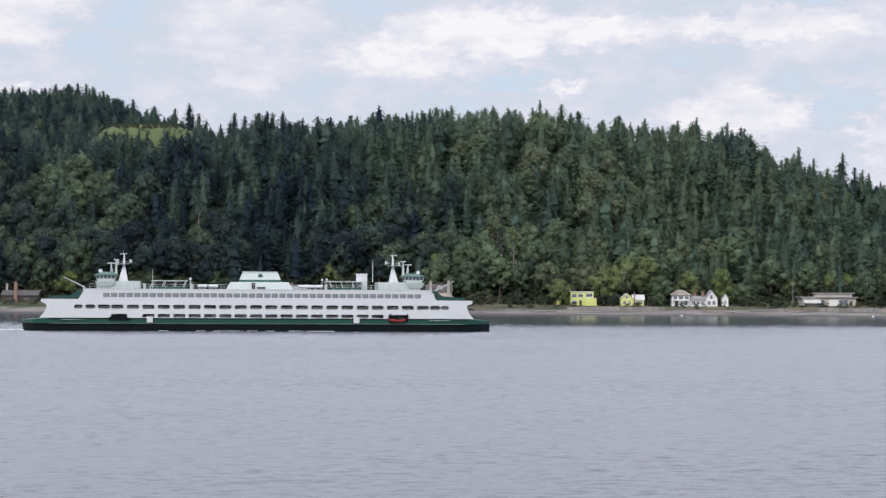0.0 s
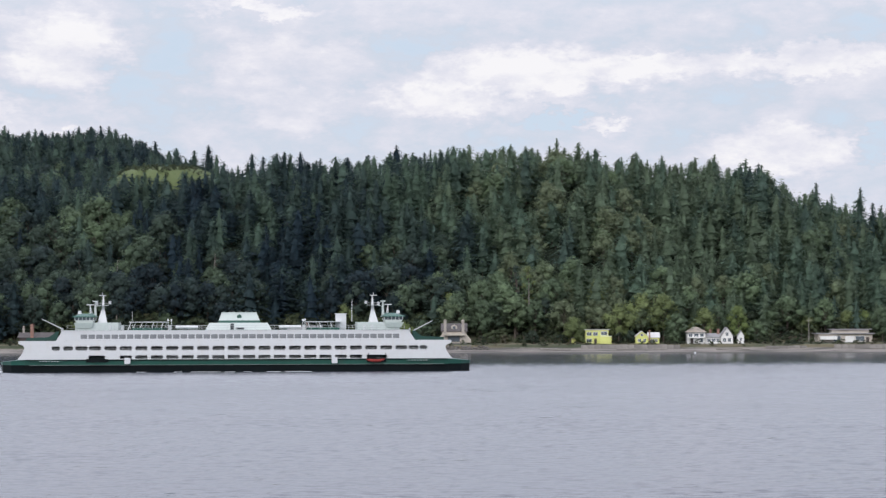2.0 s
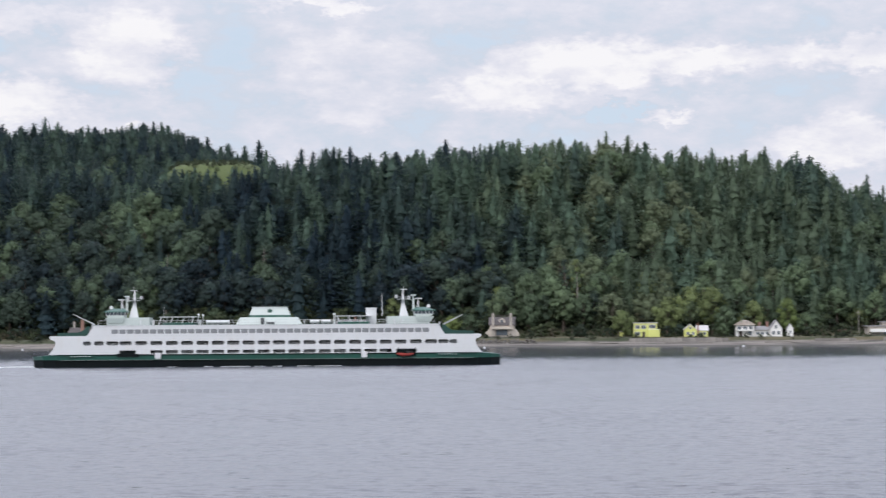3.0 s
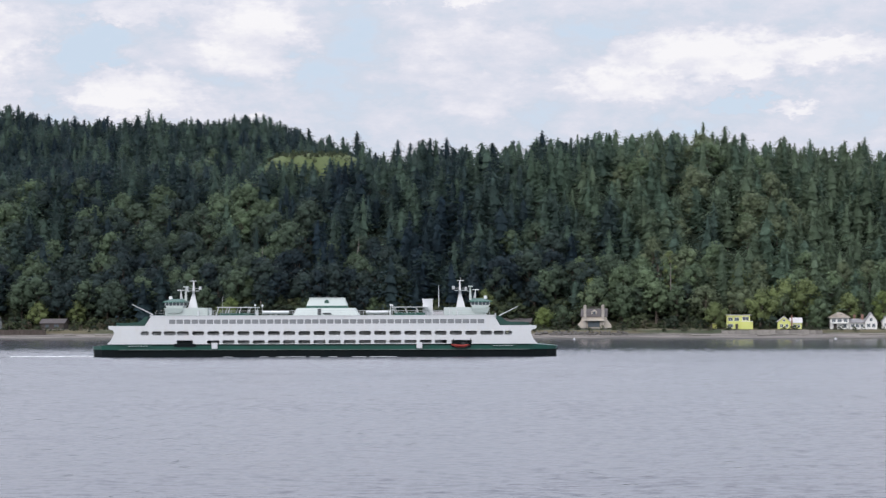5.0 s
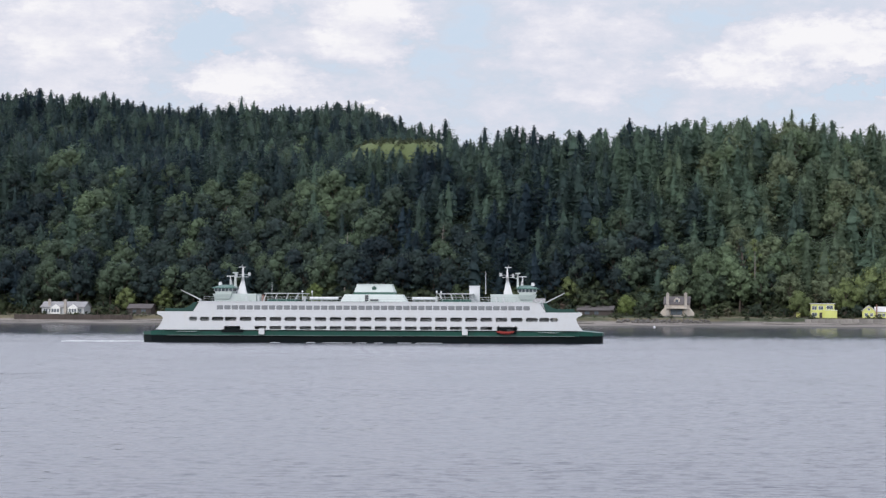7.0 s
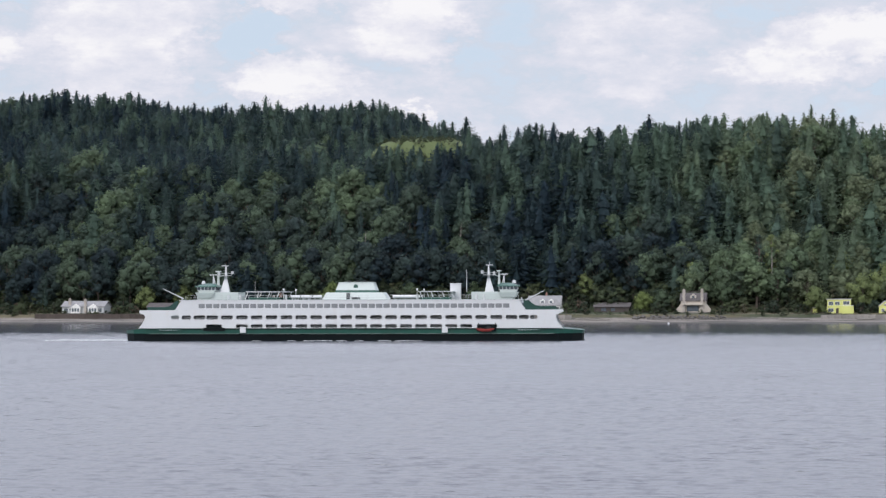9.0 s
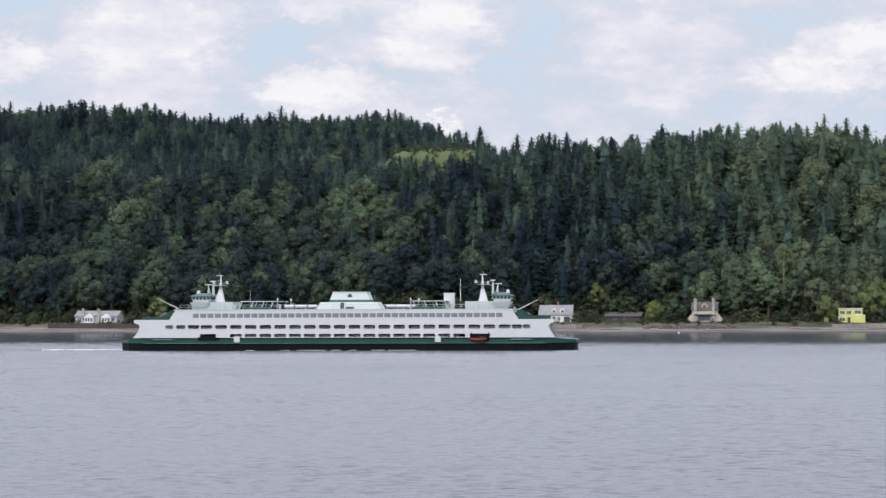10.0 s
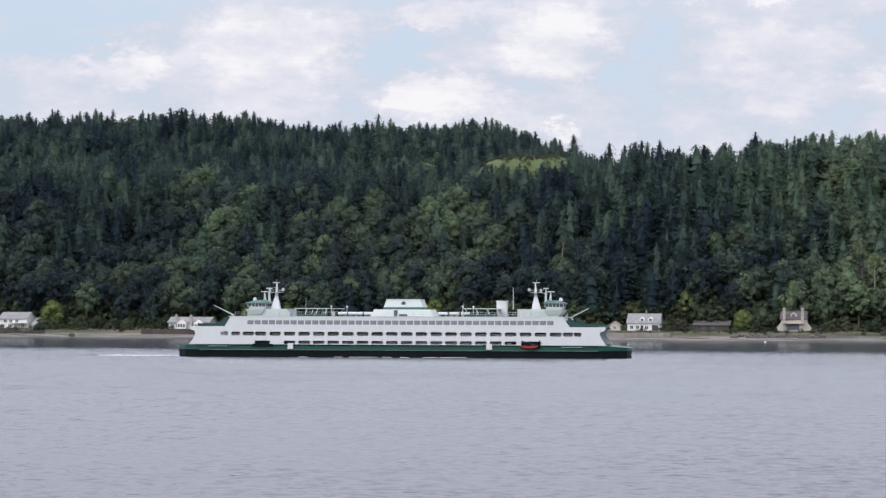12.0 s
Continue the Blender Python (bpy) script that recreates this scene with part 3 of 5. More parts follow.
def wood_kind_and_light(x, y, s):
    """How leafy the wood is, and how light its green, 0 to 1; the light part holds painted sun and cloud shade."""
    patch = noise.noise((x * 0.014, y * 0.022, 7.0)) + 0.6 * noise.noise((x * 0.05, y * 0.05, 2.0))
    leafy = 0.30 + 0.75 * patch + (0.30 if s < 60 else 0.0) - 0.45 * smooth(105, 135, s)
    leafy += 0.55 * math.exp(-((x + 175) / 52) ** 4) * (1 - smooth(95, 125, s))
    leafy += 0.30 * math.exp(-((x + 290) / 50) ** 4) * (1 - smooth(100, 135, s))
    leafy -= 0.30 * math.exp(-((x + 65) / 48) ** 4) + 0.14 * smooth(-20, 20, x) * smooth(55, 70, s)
    # right side lighter as if sunlit, left darker as under cloud, all in leaf colour
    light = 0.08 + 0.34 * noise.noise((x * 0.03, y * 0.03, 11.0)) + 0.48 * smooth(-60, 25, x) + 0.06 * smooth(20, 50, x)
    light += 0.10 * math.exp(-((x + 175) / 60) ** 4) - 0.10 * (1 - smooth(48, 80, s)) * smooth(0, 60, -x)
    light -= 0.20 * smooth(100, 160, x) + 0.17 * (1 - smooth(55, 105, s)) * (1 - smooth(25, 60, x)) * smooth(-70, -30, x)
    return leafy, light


def build_forest():
    rng = random.Random(5)
    con, dec = [], []
    step = 7.4
    y = SHORE + 41
    while y < 1115:
        x = -500.0
        while x < 270:
            px, py = x + rng.uniform(-4.0, 4.0), y + rng.uniform(-4.0, 4.0)
            x += step
            # the wedge of hillside that the bay looks on
            if px < 66 - 0.53 * py - 12 or px > 0.235 * py + 14:
                continue
            s = py - shore_y(px)
            if px > -70 and s > 190 or meadow(px, py):
                continue
            z = land(px, py) - 0.3
            leafy, light = wood_kind_and_light(px, py, s)
            cap = max(4.0, 9.0 + 0.0745 * py - z + rng.uniform(-0.5, 2.5)) if abs(px + 138) < 33 and 815 < py < 893 else 99.0
            if abs(px + 128) < 40 and 880 < py < 955:
                cap = min(cap, rng.uniform(8.0, 14.0))
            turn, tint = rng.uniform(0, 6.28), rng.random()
            # random tone of the tree plus the hillside's painted sun and cloud shade
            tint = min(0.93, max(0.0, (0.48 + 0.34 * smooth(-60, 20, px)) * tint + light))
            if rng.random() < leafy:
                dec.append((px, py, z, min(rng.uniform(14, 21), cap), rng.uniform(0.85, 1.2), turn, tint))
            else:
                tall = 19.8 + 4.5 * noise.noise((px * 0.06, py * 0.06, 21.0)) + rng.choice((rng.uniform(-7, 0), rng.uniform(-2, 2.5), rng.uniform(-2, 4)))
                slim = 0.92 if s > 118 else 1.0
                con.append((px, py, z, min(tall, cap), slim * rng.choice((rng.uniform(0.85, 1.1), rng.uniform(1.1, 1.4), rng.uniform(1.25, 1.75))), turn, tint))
        y += step * 0.92
    low = []
    roofs = ((-322, -300), (-248, -226), (-214, -201), (-165, -149), (-132, -121), (-71, -48), (-40, -23), (-9, 6), (40, 58), (64, 76), (83, 107), (131, 155))
    for k in range(420):
        px = rng.uniform(-330, 185)
        if any(a < px < b for a, b in roofs):
            continue
        py = shore_y(px) + rng.uniform(20, 36)
        low.append((px, py, land(px, py) - 0.2, rng.uniform(1.5, 5.5), rng.uniform(0.9, 1.5), rng.uniform(0, 6.28), rng.random()))
    for k in range(980):
        px = rng.uniform(-330, 185)
        s = rng.uniform(37, 48)
        py = shore_y(px) + s
        low.append((px, py, land(px, py) - 0.2, rng.uniform(3.5, 8.5), rng.uniform(0.9, 1.4), rng.uniform(0, 6.28), rng.random() * 0.9))
    for k in range(420):
        px = rng.uniform(-330, 185)
        s = rng.choice((rng.uniform(10.5, 13), rng.uniform(10.5, 17), rng.uniform(12, 31)))
        py = shore_y(px) + s
        low.append((px, py, land(px, py) - 0.15, rng.uniform(0.6, 2.2), rng.uniform(1.1, 1.9), rng.uniform(0, 6.28), rng.random() * 0.95))
    for k in range(150):
        px, py = rng.gauss(-131, 14), rng.gauss(906, 8)
        low.append((px, py, land(px, py) - 0.2, rng.uniform(0.7, 2.4), rng.uniform(1.1, 1.6), rng.uniform(0, 6.28), rng.uniform(0.4, 0.83)))
    lt = [broadleaf_template(70 + k, 0.55, 6, 26, -0.05, 1.25) for k in range(4)]
    plant_forest("undergrowth", "dense green undergrowth at the edge of the wood", lt, low, [M["shrub"], M["bark"]])
    ct = [conifer_template(10 + k, g, 24, b, t, f) for k, (g, b, t, f) in enumerate((
        (0.27, 0.06, 0.80, 1.25), (0.33, 0.08, 0.70, 1.25), (0.30, 0.10, 0.62, 1.3), (0.26, 0.05, 0.75, 1.3), (0.35, 0.12, 0.68, 1.3),
        (0.31, 0.06, 0.80, 1.2), (0.24, 0.10, 0.70, 1.3), (0.33, 0.08, 0.62, 1.35), (0.29, 0.15, 0.58, 1.2), (0.28, 0.05, 0.85, 1.25)))]
    bt = [broadleaf_template(40 + k, w) for k, w in enumerate((0.36, 0.40, 0.44, 0.38, 0.34, 0.42))]
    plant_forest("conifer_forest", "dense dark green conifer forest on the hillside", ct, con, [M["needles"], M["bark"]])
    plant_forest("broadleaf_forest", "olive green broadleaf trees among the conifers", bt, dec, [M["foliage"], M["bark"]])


build_forest()


def tree(name, label, category, kind, seed, at, height, wide, leaf, bark="bark"):
    if kind == "conifer":
        pts, tri, nb, out = conifer_template(seed, wide, 26)
    else:
        pts, tri, nb, out = broadleaf_template(seed, wide, 14, 110, 0.0 if kind == "bush" else 0.07, 0.85)
    e = thing(name, (at[0], at[1], land(at[0], at[1]) - 0.1), label, category, "shore trees")
    for nm, sel, mat in (("trunk", tri[:nb], M[bark]), ("crown", tri[nb:], leaf)):
        used = np.unique(sel)
        back = np.zeros(len(pts), dtype=np.int32)
        back[used] = np.arange(len(used))
        me = mesh_from(nm, pts[used] * height, back[sel], np.zeros(len(sel)), np.full(len(used), 0.3 + (seed * 0.37) % 0.5), out[used], [mat])
        new(nm, me).parent = e
    return e


def build_shore_trees():
    rows = [
        # x, y, height, half width/height, kind, leaf, name
        (43, 771, 10.5, 0.58, "bush", "olive", "broadleaf_tree"), (60, 777, 15, 0.50, "tree", "olive", "broadleaf_tree"),
        (53, 800, 14, 0.42, "tree", "olive", "broadleaf_tree"),
        (77, 781, 20, 0.38, "tree", "olive", "broadleaf_tree"), (69, 786, 17, 0.45, "tree", "olive", "broadleaf_tree"),
        (81, 776, 12, 0.45, "bush", "foliage", "broadleaf_tree"), (92, 781, 14, 0.52, "tree", "olive", "broadleaf_tree"),
        (104.5, 779, 15, 0.38, "bush", "bright", "broadleaf_tree"), (111, 778, 9, 0.5, "bush", "foliage", "broadleaf_tree"),
        (118, 788, 11, 0.45, "bush", "foliage", "broadleaf_tree"), (125, 790, 9, 0.5, "bush", "shrub", "broadleaf_tree"),
        (131, 786, 8, 0.6, "bush", "olive", "shrub"), (138, 788, 8.5, 0.6, "bush", "bright", "shrub"), (146, 787, 8.5, 0.6, "bush", "olive", "shrub"),
        (153, 788, 8, 0.6, "bush", "bright", "shrub"), (64, 774, 5, 0.6, "bush", "foliage", "shrub"), (80, 771, 5.5, 0.6, "bush", "foliage", "shrub"),
        (158, 778, 14, 0.45, "bush", "foliage", "broadleaf_tree"), (166, 780, 10, 0.5, "bush", "shrub", "shrub"),
        (22, 792, 28, 0.13, "tree", "foliage", "poplar_tree"), (26.5, 795, 26, 0.14, "tree", "olive", "poplar_tree"),
        (8, 784, 13, 0.42, "tree", "foliage", "broadleaf_tree"), (15, 786, 15, 0.32, "tree", "foliage", "broadleaf_tree"),
        (33, 790, 13, 0.38, "tree", "foliage", "broadleaf_tree"),
        (-20, 772, 8.2, 0.58, "bush", "bright", "broadleaf_tree"), (-13, 778, 9, 0.5, "bush", "foliage", "broadleaf_tree"),
        (-17, 796, 16, 0.44, "tree", "foliage", "broadleaf_tree"), (-3, 792, 14, 0.40, "tree", "olive", "broadleaf_tree"),
        (-43, 782, 12, 0.40, "tree", "olive", "broadleaf_tree"), (-34, 790, 9, 0.5, "bush", "shrub", "broadleaf_tree"),
        (-72, 788, 11, 0.45, "tree", "foliage", "broadleaf_tree"), (-85, 782, 10, 0.45, "bush", "foliage", "broadleaf_tree"),
        (-299, 778, 12.5, 0.46, "bush", "bright", "broadleaf_tree"), (-287, 780, 6, 0.75, "bush", "shrub", "shrub"),
        (-279, 778, 5, 0.8, "bush", "shrub", "shrub"), (-262, 768, 4.5, 0.7, "bush", "shrub", "shrub"), (-268, 783, 6.5, 0.6, "bush", "shrub", "shrub"),
        (163, 850, 31, 0.20, "conifer", "needles", "conifer_tree"), (169, 856, 25, 0.20, "conifer", "needles", "conifer_tree"),
        (174, 852, 25, 0.22, "conifer", "needles", "conifer_tree"), (146, 856, 26, 0.21, "conifer", "needles", "conifer_tree"),
        (-257, 782, 16, 0.20, "conifer", "needles", "conifer_tree"), (-250, 780, 6, 0.6, "bush", "shrub", "shrub"),
        (-215, 782, 11, 0.48, "bush", "olive", "broadleaf_tree"), (-201, 784, 11, 0.42, "tree", "olive", "broadleaf_tree"),
        (-230, 790, 10, 0.36, "tree", "shrub", "broadleaf_tree"), (-140, 782, 10, 0.55, "bush", "bright", "broadleaf_tree"),
        (-134, 790, 17, 0.25, "tree", "foliage", "broadleaf_tree"), (-110, 784, 10, 0.5, "bush", "foliage", "broadleaf_tree"),
        (-122, 786, 9, 0.5, "bush", "shrub", "broadleaf_tree"), (-295, 757.5, 3.0, 1.0, "bush", "foliage", "shrub")]
    words = {"bright": "light yellow-green", "olive": "olive green", "foliage": "dark green", "shrub": "brownish green", "needles": "dark green"}
    for i, (x, y, h, w, kind, leaf, name) in enumerate(rows):
        lab = f"{words[leaf]} {name.replace('_', ' ')} behind the beach"
        tree(name, lab, "shrub" if name == "shrub" else "tree", kind, 100 + i, (x, y), h, w, M[leaf])


build_shore_trees()


# ---- houses ----
def house(name, label, x, w, d, h, roof_h, walls, roofing, style="gable_x", y=770.0, base=3.5, eave=0.5, windows=(), doors=(), chimneys=(), trim="whitewash", turn=0.0):
    """Front at y. windows, doors: (x, z, width, height) on the front; chimneys: (x, y, top, width, material)."""
    e = thing(name, (x, y, base), label, "house", "shore houses", turn)
    boxpart("foundation", M["concrete"], e, -w / 2 - 0.1, w / 2 + 0.1, -0.1, d + 0.1, -1.6, 0.12)
    bm = bmesh.new()
    hw = w / 2
    if style == "gable_y":
        bm_prism(bm, [(-hw, 0.12), (hw, 0.12), (hw, h), (0, h + roof_h), (-hw, h)], 0, d)
    else:
        bm_box(bm, -hw, hw, 0, d, 0.12, h)
        if style == "gable_x":
            for xa, xb in ((-hw, -hw + 0.2), (hw - 0.2, hw)):
                a = [bm.verts.new(v) for v in ((xa, 0, h), (xa, d, h), (xa, d / 2, h + roof_h))]
                b = [bm.verts.new(v) for v in ((xb, 0, h), (xb, d, h), (xb, d / 2, h + roof_h))]
                bm.faces.new(a), bm.faces.new(b[::-1])
                for i in range(3):
                    bm.faces.new((a[i], a[(i + 1) % 3], b[(i + 1) % 3], b[i]))
    part("wall", bm, M[walls], e)
    bm = bmesh.new()
    t = 0.22
    if style == "gable_x":
        k = roof_h / (d / 2)
        for y0, y1 in ((-eave, d / 2), (d + eave, d / 2)):
            z0, z1 = h - eave * k + 0.03, h + roof_h + 0.03
            a = [bm.verts.new((s, yy, zz)) for s, yy, zz in ((-hw - eave, y0, z0), (hw + eave, y0, z0), (hw + eave, y1, z1), (-hw - eave, y1, z1))]
            b = [bm.verts.new((v.co.x, v.co.y, v.co.z + t)) for v in a]
            bm.faces.new(a), bm.faces.new(b[::-1])
            for i in range(4):
                bm.faces.new((a[i], a[(i + 1) % 4], b[(i + 1) % 4], b[i]))
    elif style == "gable_y":
        k = roof_h / hw
        for s in (-1, 1):
            bm_prism(bm, [(0, h + roof_h + 0.03), (s * (hw + eave), h - eave * k + 0.03), (s * (hw + eave), h - eave * k + 0.03 + t), (0, h + roof_h + 0.03 + t)], -eave, d + eave)
    elif style == "hip":
        bm_frustum(bm, (-hw - eave, hw + eave, -eave, d + eave), (-hw * 0.25, hw * 0.25, d * 0.45, d * 0.55), h + 0.02, h + roof_h)
    else:
        bm_frustum(bm, (-hw - eave, hw + eave, -eave, d + eave), (-hw - eave, hw + eave, -eave, d + eave), h + 0.02, h + 0.02 + roof_h)
    part("roof", bm, M[roofing], e)
    for wx, wz, ww, wh in windows:
        f = bmesh.new()
        for box in ((-ww / 2 - 0.1, ww / 2 + 0.1, wh, wh + 0.1), (-ww / 2 - 0.1, ww / 2 + 0.1, -0.1, 0), (-ww / 2 - 0.1, -ww / 2, 0, wh), (ww / 2, ww / 2 + 0.1, 0, wh), (-0.03, 0.03, 0, wh)):
            bm_box(f, wx + box[0], wx + box[1], -0.08, -0.003, wz + box[2], wz + box[3])
        fr = part("window", f, M[trim], e)
        boxpart("pane", M["glass"], fr, wx - ww / 2, wx + ww / 2, -0.03, -0.004, wz, wz + wh)
    for wx, wz, ww, wh in doors:
        boxpart("door", M["brown"], e, wx - ww / 2, wx + ww / 2, -0.06, -0.003, 0.13, wz + wh)
    for cx, cy, top, cw, mat in chimneys:
        bm = bmesh.new()
        bm_box(bm, cx - cw / 2, cx + cw / 2, cy - cw / 2, cy + cw / 2, 0.2 if cy < 0.1 else h - 0.3, top)
        bm_box(bm, cx - cw / 2 - 0.1, cx + cw / 2 + 0.1, cy - cw / 2 - 0.1, cy + cw / 2 + 0.1, top, top + 0.2)
        bm_box(bm, cx - cw / 4, cx + cw / 4, cy - cw / 4, cy + cw / 4, top + 0.2, top + 0.5)
        part("chimney", bm, M[mat], e)
    return e


def build_houses():
    # lemon house with two levels and a roof terrace
    e = house("house", "lemon yellow two-storey house with flat pale roofs", 51.5, 8.5, 8, 5.2, 0.25, "lemon", "metal_roof", "flat", 770, 3.0, 0.35,
              [(-2.9, 3.2, 1.6, 1.2), (-0.6, 3.2, 1.6, 1.2), (-2.9, 0.8, 1.8, 1.2), (2.6, 3.4, 2.2, 1.2)], [(-0.6, 0, 1.0, 2.1)])
    boxpart("wing", M["lemon"], e, 1.0, 5.2, -2.2, -0.01, 0.12, 2.9)
    boxpart("balcony", M["whitewash"], e, 0.9, 5.3, -2.3, 0.0, 2.91, 3.05)
    bm = bmesh.new()
    for k in range(8):
        bm_box(bm, 1.0 + k * 0.6, 1.06 + k * 0.6, -2.28, -2.22, 3.06, 3.95)
    bm_box(bm, 1.0, 5.26, -2.29, -2.21, 3.95, 4.03)
    part("railing", bm, M["brown"], e)
    boxpart("carport_roof", M["metal_roof"], e, -9.5, -4.3, 0.5, 5, 2.2, 2.4)
    boxpart("carport_wall", M["lemon"], e, -9.4, -7.8, 0.6, 0.8, 0.0, 2.19)
    boxpart("carport_wall", M["lemon"], e, -4.6, -4.4, 0.6, 4.8, 0.0, 2.19)
    e = house("cottage", "lemon yellow gabled cottage with a pale roof", 68.0, 4.6, 6, 2.9, 1.8, "lemon", "metal_roof", "gable_y", 770, 2.9, 0.3,
              [(-0.9, 0.9, 1.0, 1.1), (1.0, 0.9, 0.9, 1.1), (0, 3.1, 0.8, 0.7)])
    e2 = house("cottage_wing", "lemon yellow cottage wing under a pale roof", 72.4, 4.0, 4.6, 2.6, 1.6, "lemon", "metal_roof", "gable_x", 770.4, 2.9, 0.3,
               [(-0.6, 0.9, 0.9, 1.0), (0.9, 0.9, 0.9, 1.0)], chimneys=[(-1.6, -0.3, 4.9, 0.5, "brick")])
    # white villa with a hipped roof, a link and a gabled wing
    e = house("villa", "white two-storey villa with a hipped tan roof", 88.0, 6.6, 6.5, 4.3, 1.9, "whitewash", "shingle_tan", "hip", 770, 3.0, 0.8,
              [(-2.1, 2.7, 1.3, 1.1), (0, 2.7, 1.5, 1.1), (2.1, 2.7, 1.3, 1.1), (1.6, 0.6, 1.6, 1.5)], [(-1.6, 0, 1.2, 2.1)])
    boxpart("balcony", M["whitewash"], e, -3.2, 3.2, -1.2, -0.01, 2.25, 2.4)
    for px in (-3.0, -1.0, 1.0, 3.0):
        boxpart("balcony_post", M["whitewash"], e, px - 0.07, px + 0.07, -1.15, -1.01, -0.3, 2.25)
    house("villa_link", "low white house link with a grey roof", 94.2, 5.4, 5, 2.5, 1.2, "whitewash", "shingle", "gable_x", 770.3, 3.0, 0.4,
          [(-1.5, 0.8, 1.2, 1.1), (0.2, 0.8, 1.2, 1.1), (1.8, 0.8, 1.0, 1.1)], chimneys=[(-0.6, 3.5, 5.0, 0.8, "brick")])
    house("gabled_house", "white steep-gabled house with a central window", 99.2, 4.4, 6, 3.0, 3.0, "whitewash", "shingle", "gable_y", 769.5, 3.0, 0.4,
          [(-0.9, 0.8, 1.1, 1.3), (0.9, 0.8, 1.1, 1.3), (0, 3.0, 0.9, 1.2)], chimneys=[(-2.9, 3.0, 5.2, 0.9, "brick")])
    house("boathouse", "small white gabled outbuilding beside the house", 104.5, 2.3, 4, 3.0, 1.7, "whitewash", "shingle", "gable_y", 771, 3.0, 0.25, [(0, 1.2, 0.7, 1.0)])
    # low modern house
    e = house("modern_house", "long low modern house with grey flat roofs", 143.0, 20, 9, 3.3, 0.4, "stucco", "shingle", "flat", 772, 3.2, 0.8,
              [(-3.0, 0.6, 2.6, 2.0), (5.4, 0.7, 3.2, 1.8)], [(8.2, 0, 1.1, 2.1)])
    boxpart("upper_storey", M["stucco"], e, -4.5, 9.2, 3.0, 8.5, 3.72, 4.9)
    boxpart("upper_roof", M["shingle"], e, -5.2, 10.2, 2.3, 9.0, 4.91, 5.25)
    boxpart("garage_door", M["whitewash"], e, 0.0, 3.4, -0.12, -0.01, 0.15, 2.6, "pale garage door")
    bm = bmesh.new()
    bm_prism(bm, [(-9.6, 2.3), (-3.4, 2.3), (-3.4, 2.5), (-9.6, 2.5)], -2.6, 0.0)
    bm_prism(bm, [(-9.6, 1.3), (-3.4, 1.3), (-3.4, 2.3), (-9.6, 2.3)], -2.6, -2.5)
    part("awning", bm, M["whitewash"], e, "white awning")
    # tan house with two tall chimneys
    e = house("chimney_house", "tan stucco house between two tall stone chimneys", -1.2, 9.0, 8, 4.4, 2.6, "stucco", "shingle_dark", "gable_x", 770, 3.6, 0.4,
              [(-0.1, 0.5, 4.2, 1.9)], chimneys=[(-3.3, -0.35, 8.2, 1.0, "stone"), (3.3, -0.35, 8.2, 1.0, "stone")], trim="brown")
    boxpart("porch_roof", M["stucco"], e, -3.9, 3.9, -1.6, -0.02, 2.75, 3.2)
    for s in (-1, 1):
        part("side_wing", shape(bm_prism, [(s * 4.51, 0.1), (s * 6.2, 0.1), (s * 6.2, 1.2), (s * 4.51, 3.2)], 0.5, 6), M["stucco"], e)
    bm = bmesh.new()
    bm_prism(bm, [(-1.1, 5.0), (1.1, 5.0), (1.1, 6.1), (0, 6.9), (-1.1, 6.1)], 0.9, 3.5)
    dm = part("dormer", bm, M["stucco"], e)
    boxpart("pane", M["glass"], dm, -0.5, 0.5, 0.85, 0.895, 5.25, 6.1)
    boxpart("beam", M["brown"], e, -3.6, 3.6, -0.45, -0.25, 7.6, 7.85)
    # white cottage with dormers, and its shed
    e = house("dormer_cottage", "white cottage with a grey gable roof and dormers", -56.5, 12, 8, 3.0, 3.3, "whitewash", "shingle", "gable_x", 770, 3.4, 0.4,
              [(-4.4, 0.8, 1.2, 1.2), (-2.2, 0.8, 1.2, 1.2), (1.2, 0.8, 1.2, 1.2)], [(-0.5, 0, 1.0, 2.1)], [(0.5, 4.2, 7.4, 0.6, "brick")])
    for k in (-0.6, 2.6):
        bm = bmesh.new()
        bm_prism(bm, [(k - 0.9, 3.5), (k + 0.9, 3.5), (k + 0.9, 4.6), (k, 5.3), (k - 0.9, 4.6)], 0.6, 3.6)
        dm = part("dormer", bm, M["whitewash"], e)
        boxpart("pane", M["glass"], dm, k - 0.5, k + 0.5, 0.55, 0.595, 3.8, 4.6)
    # flat dark panel on the wall; the open porch's shade is its colour
    boxpart("porch", M["dark"], e, 3.2, 5.6, -0.1, -0.004, 0.2, 2.2)
    house("shed", "small tan shed with a gable roof", -67.5, 4.2, 4, 2.0, 1.5, "stucco", "shingle_tan", "gable_y", 771, 3.4, 0.3, [(0, 0.8, 0.9, 0.9)])
    # dark low houses among the trees
    house("brown_house", "low dark brown house under trees", -31.5, 13, 7, 2.3, 1.4, "brown", "shingle_dark", "gable_x", 773, 3.4, 0.5, [(-3, 0.7, 1.8, 1.1), (0.5, 0.7, 1.5, 1.1)], [(3.6, 0, 1.0, 2.0)], trim="brown")
    house("brown_house", "low dark brown house with a brick chimney", -157.0, 13, 7, 2.6, 1.6, "brown", "shingle_dark", "gable_x", 774, 3.4, 0.5,
          [(-3, 0.7, 1.8, 1.1), (2.5, 0.7, 1.8, 1.1)], [(0, 0, 1.0, 2.0)], [(-1.5, -0.3, 7.2, 1.1, "brick"), (-5.5, 3.5, 6.4, 0.7, "stone")], trim="brown")
    house("brown_house", "low dark brown house with a dark shingle roof", -207.5, 9, 6, 2.4, 1.4, "brown", "shingle_dark", "gable_x", 774, 3.4, 0.5, [(-2, 0.7, 1.5, 1.1), (1.6, 0.7, 1.8, 1.2)], trim="brown")
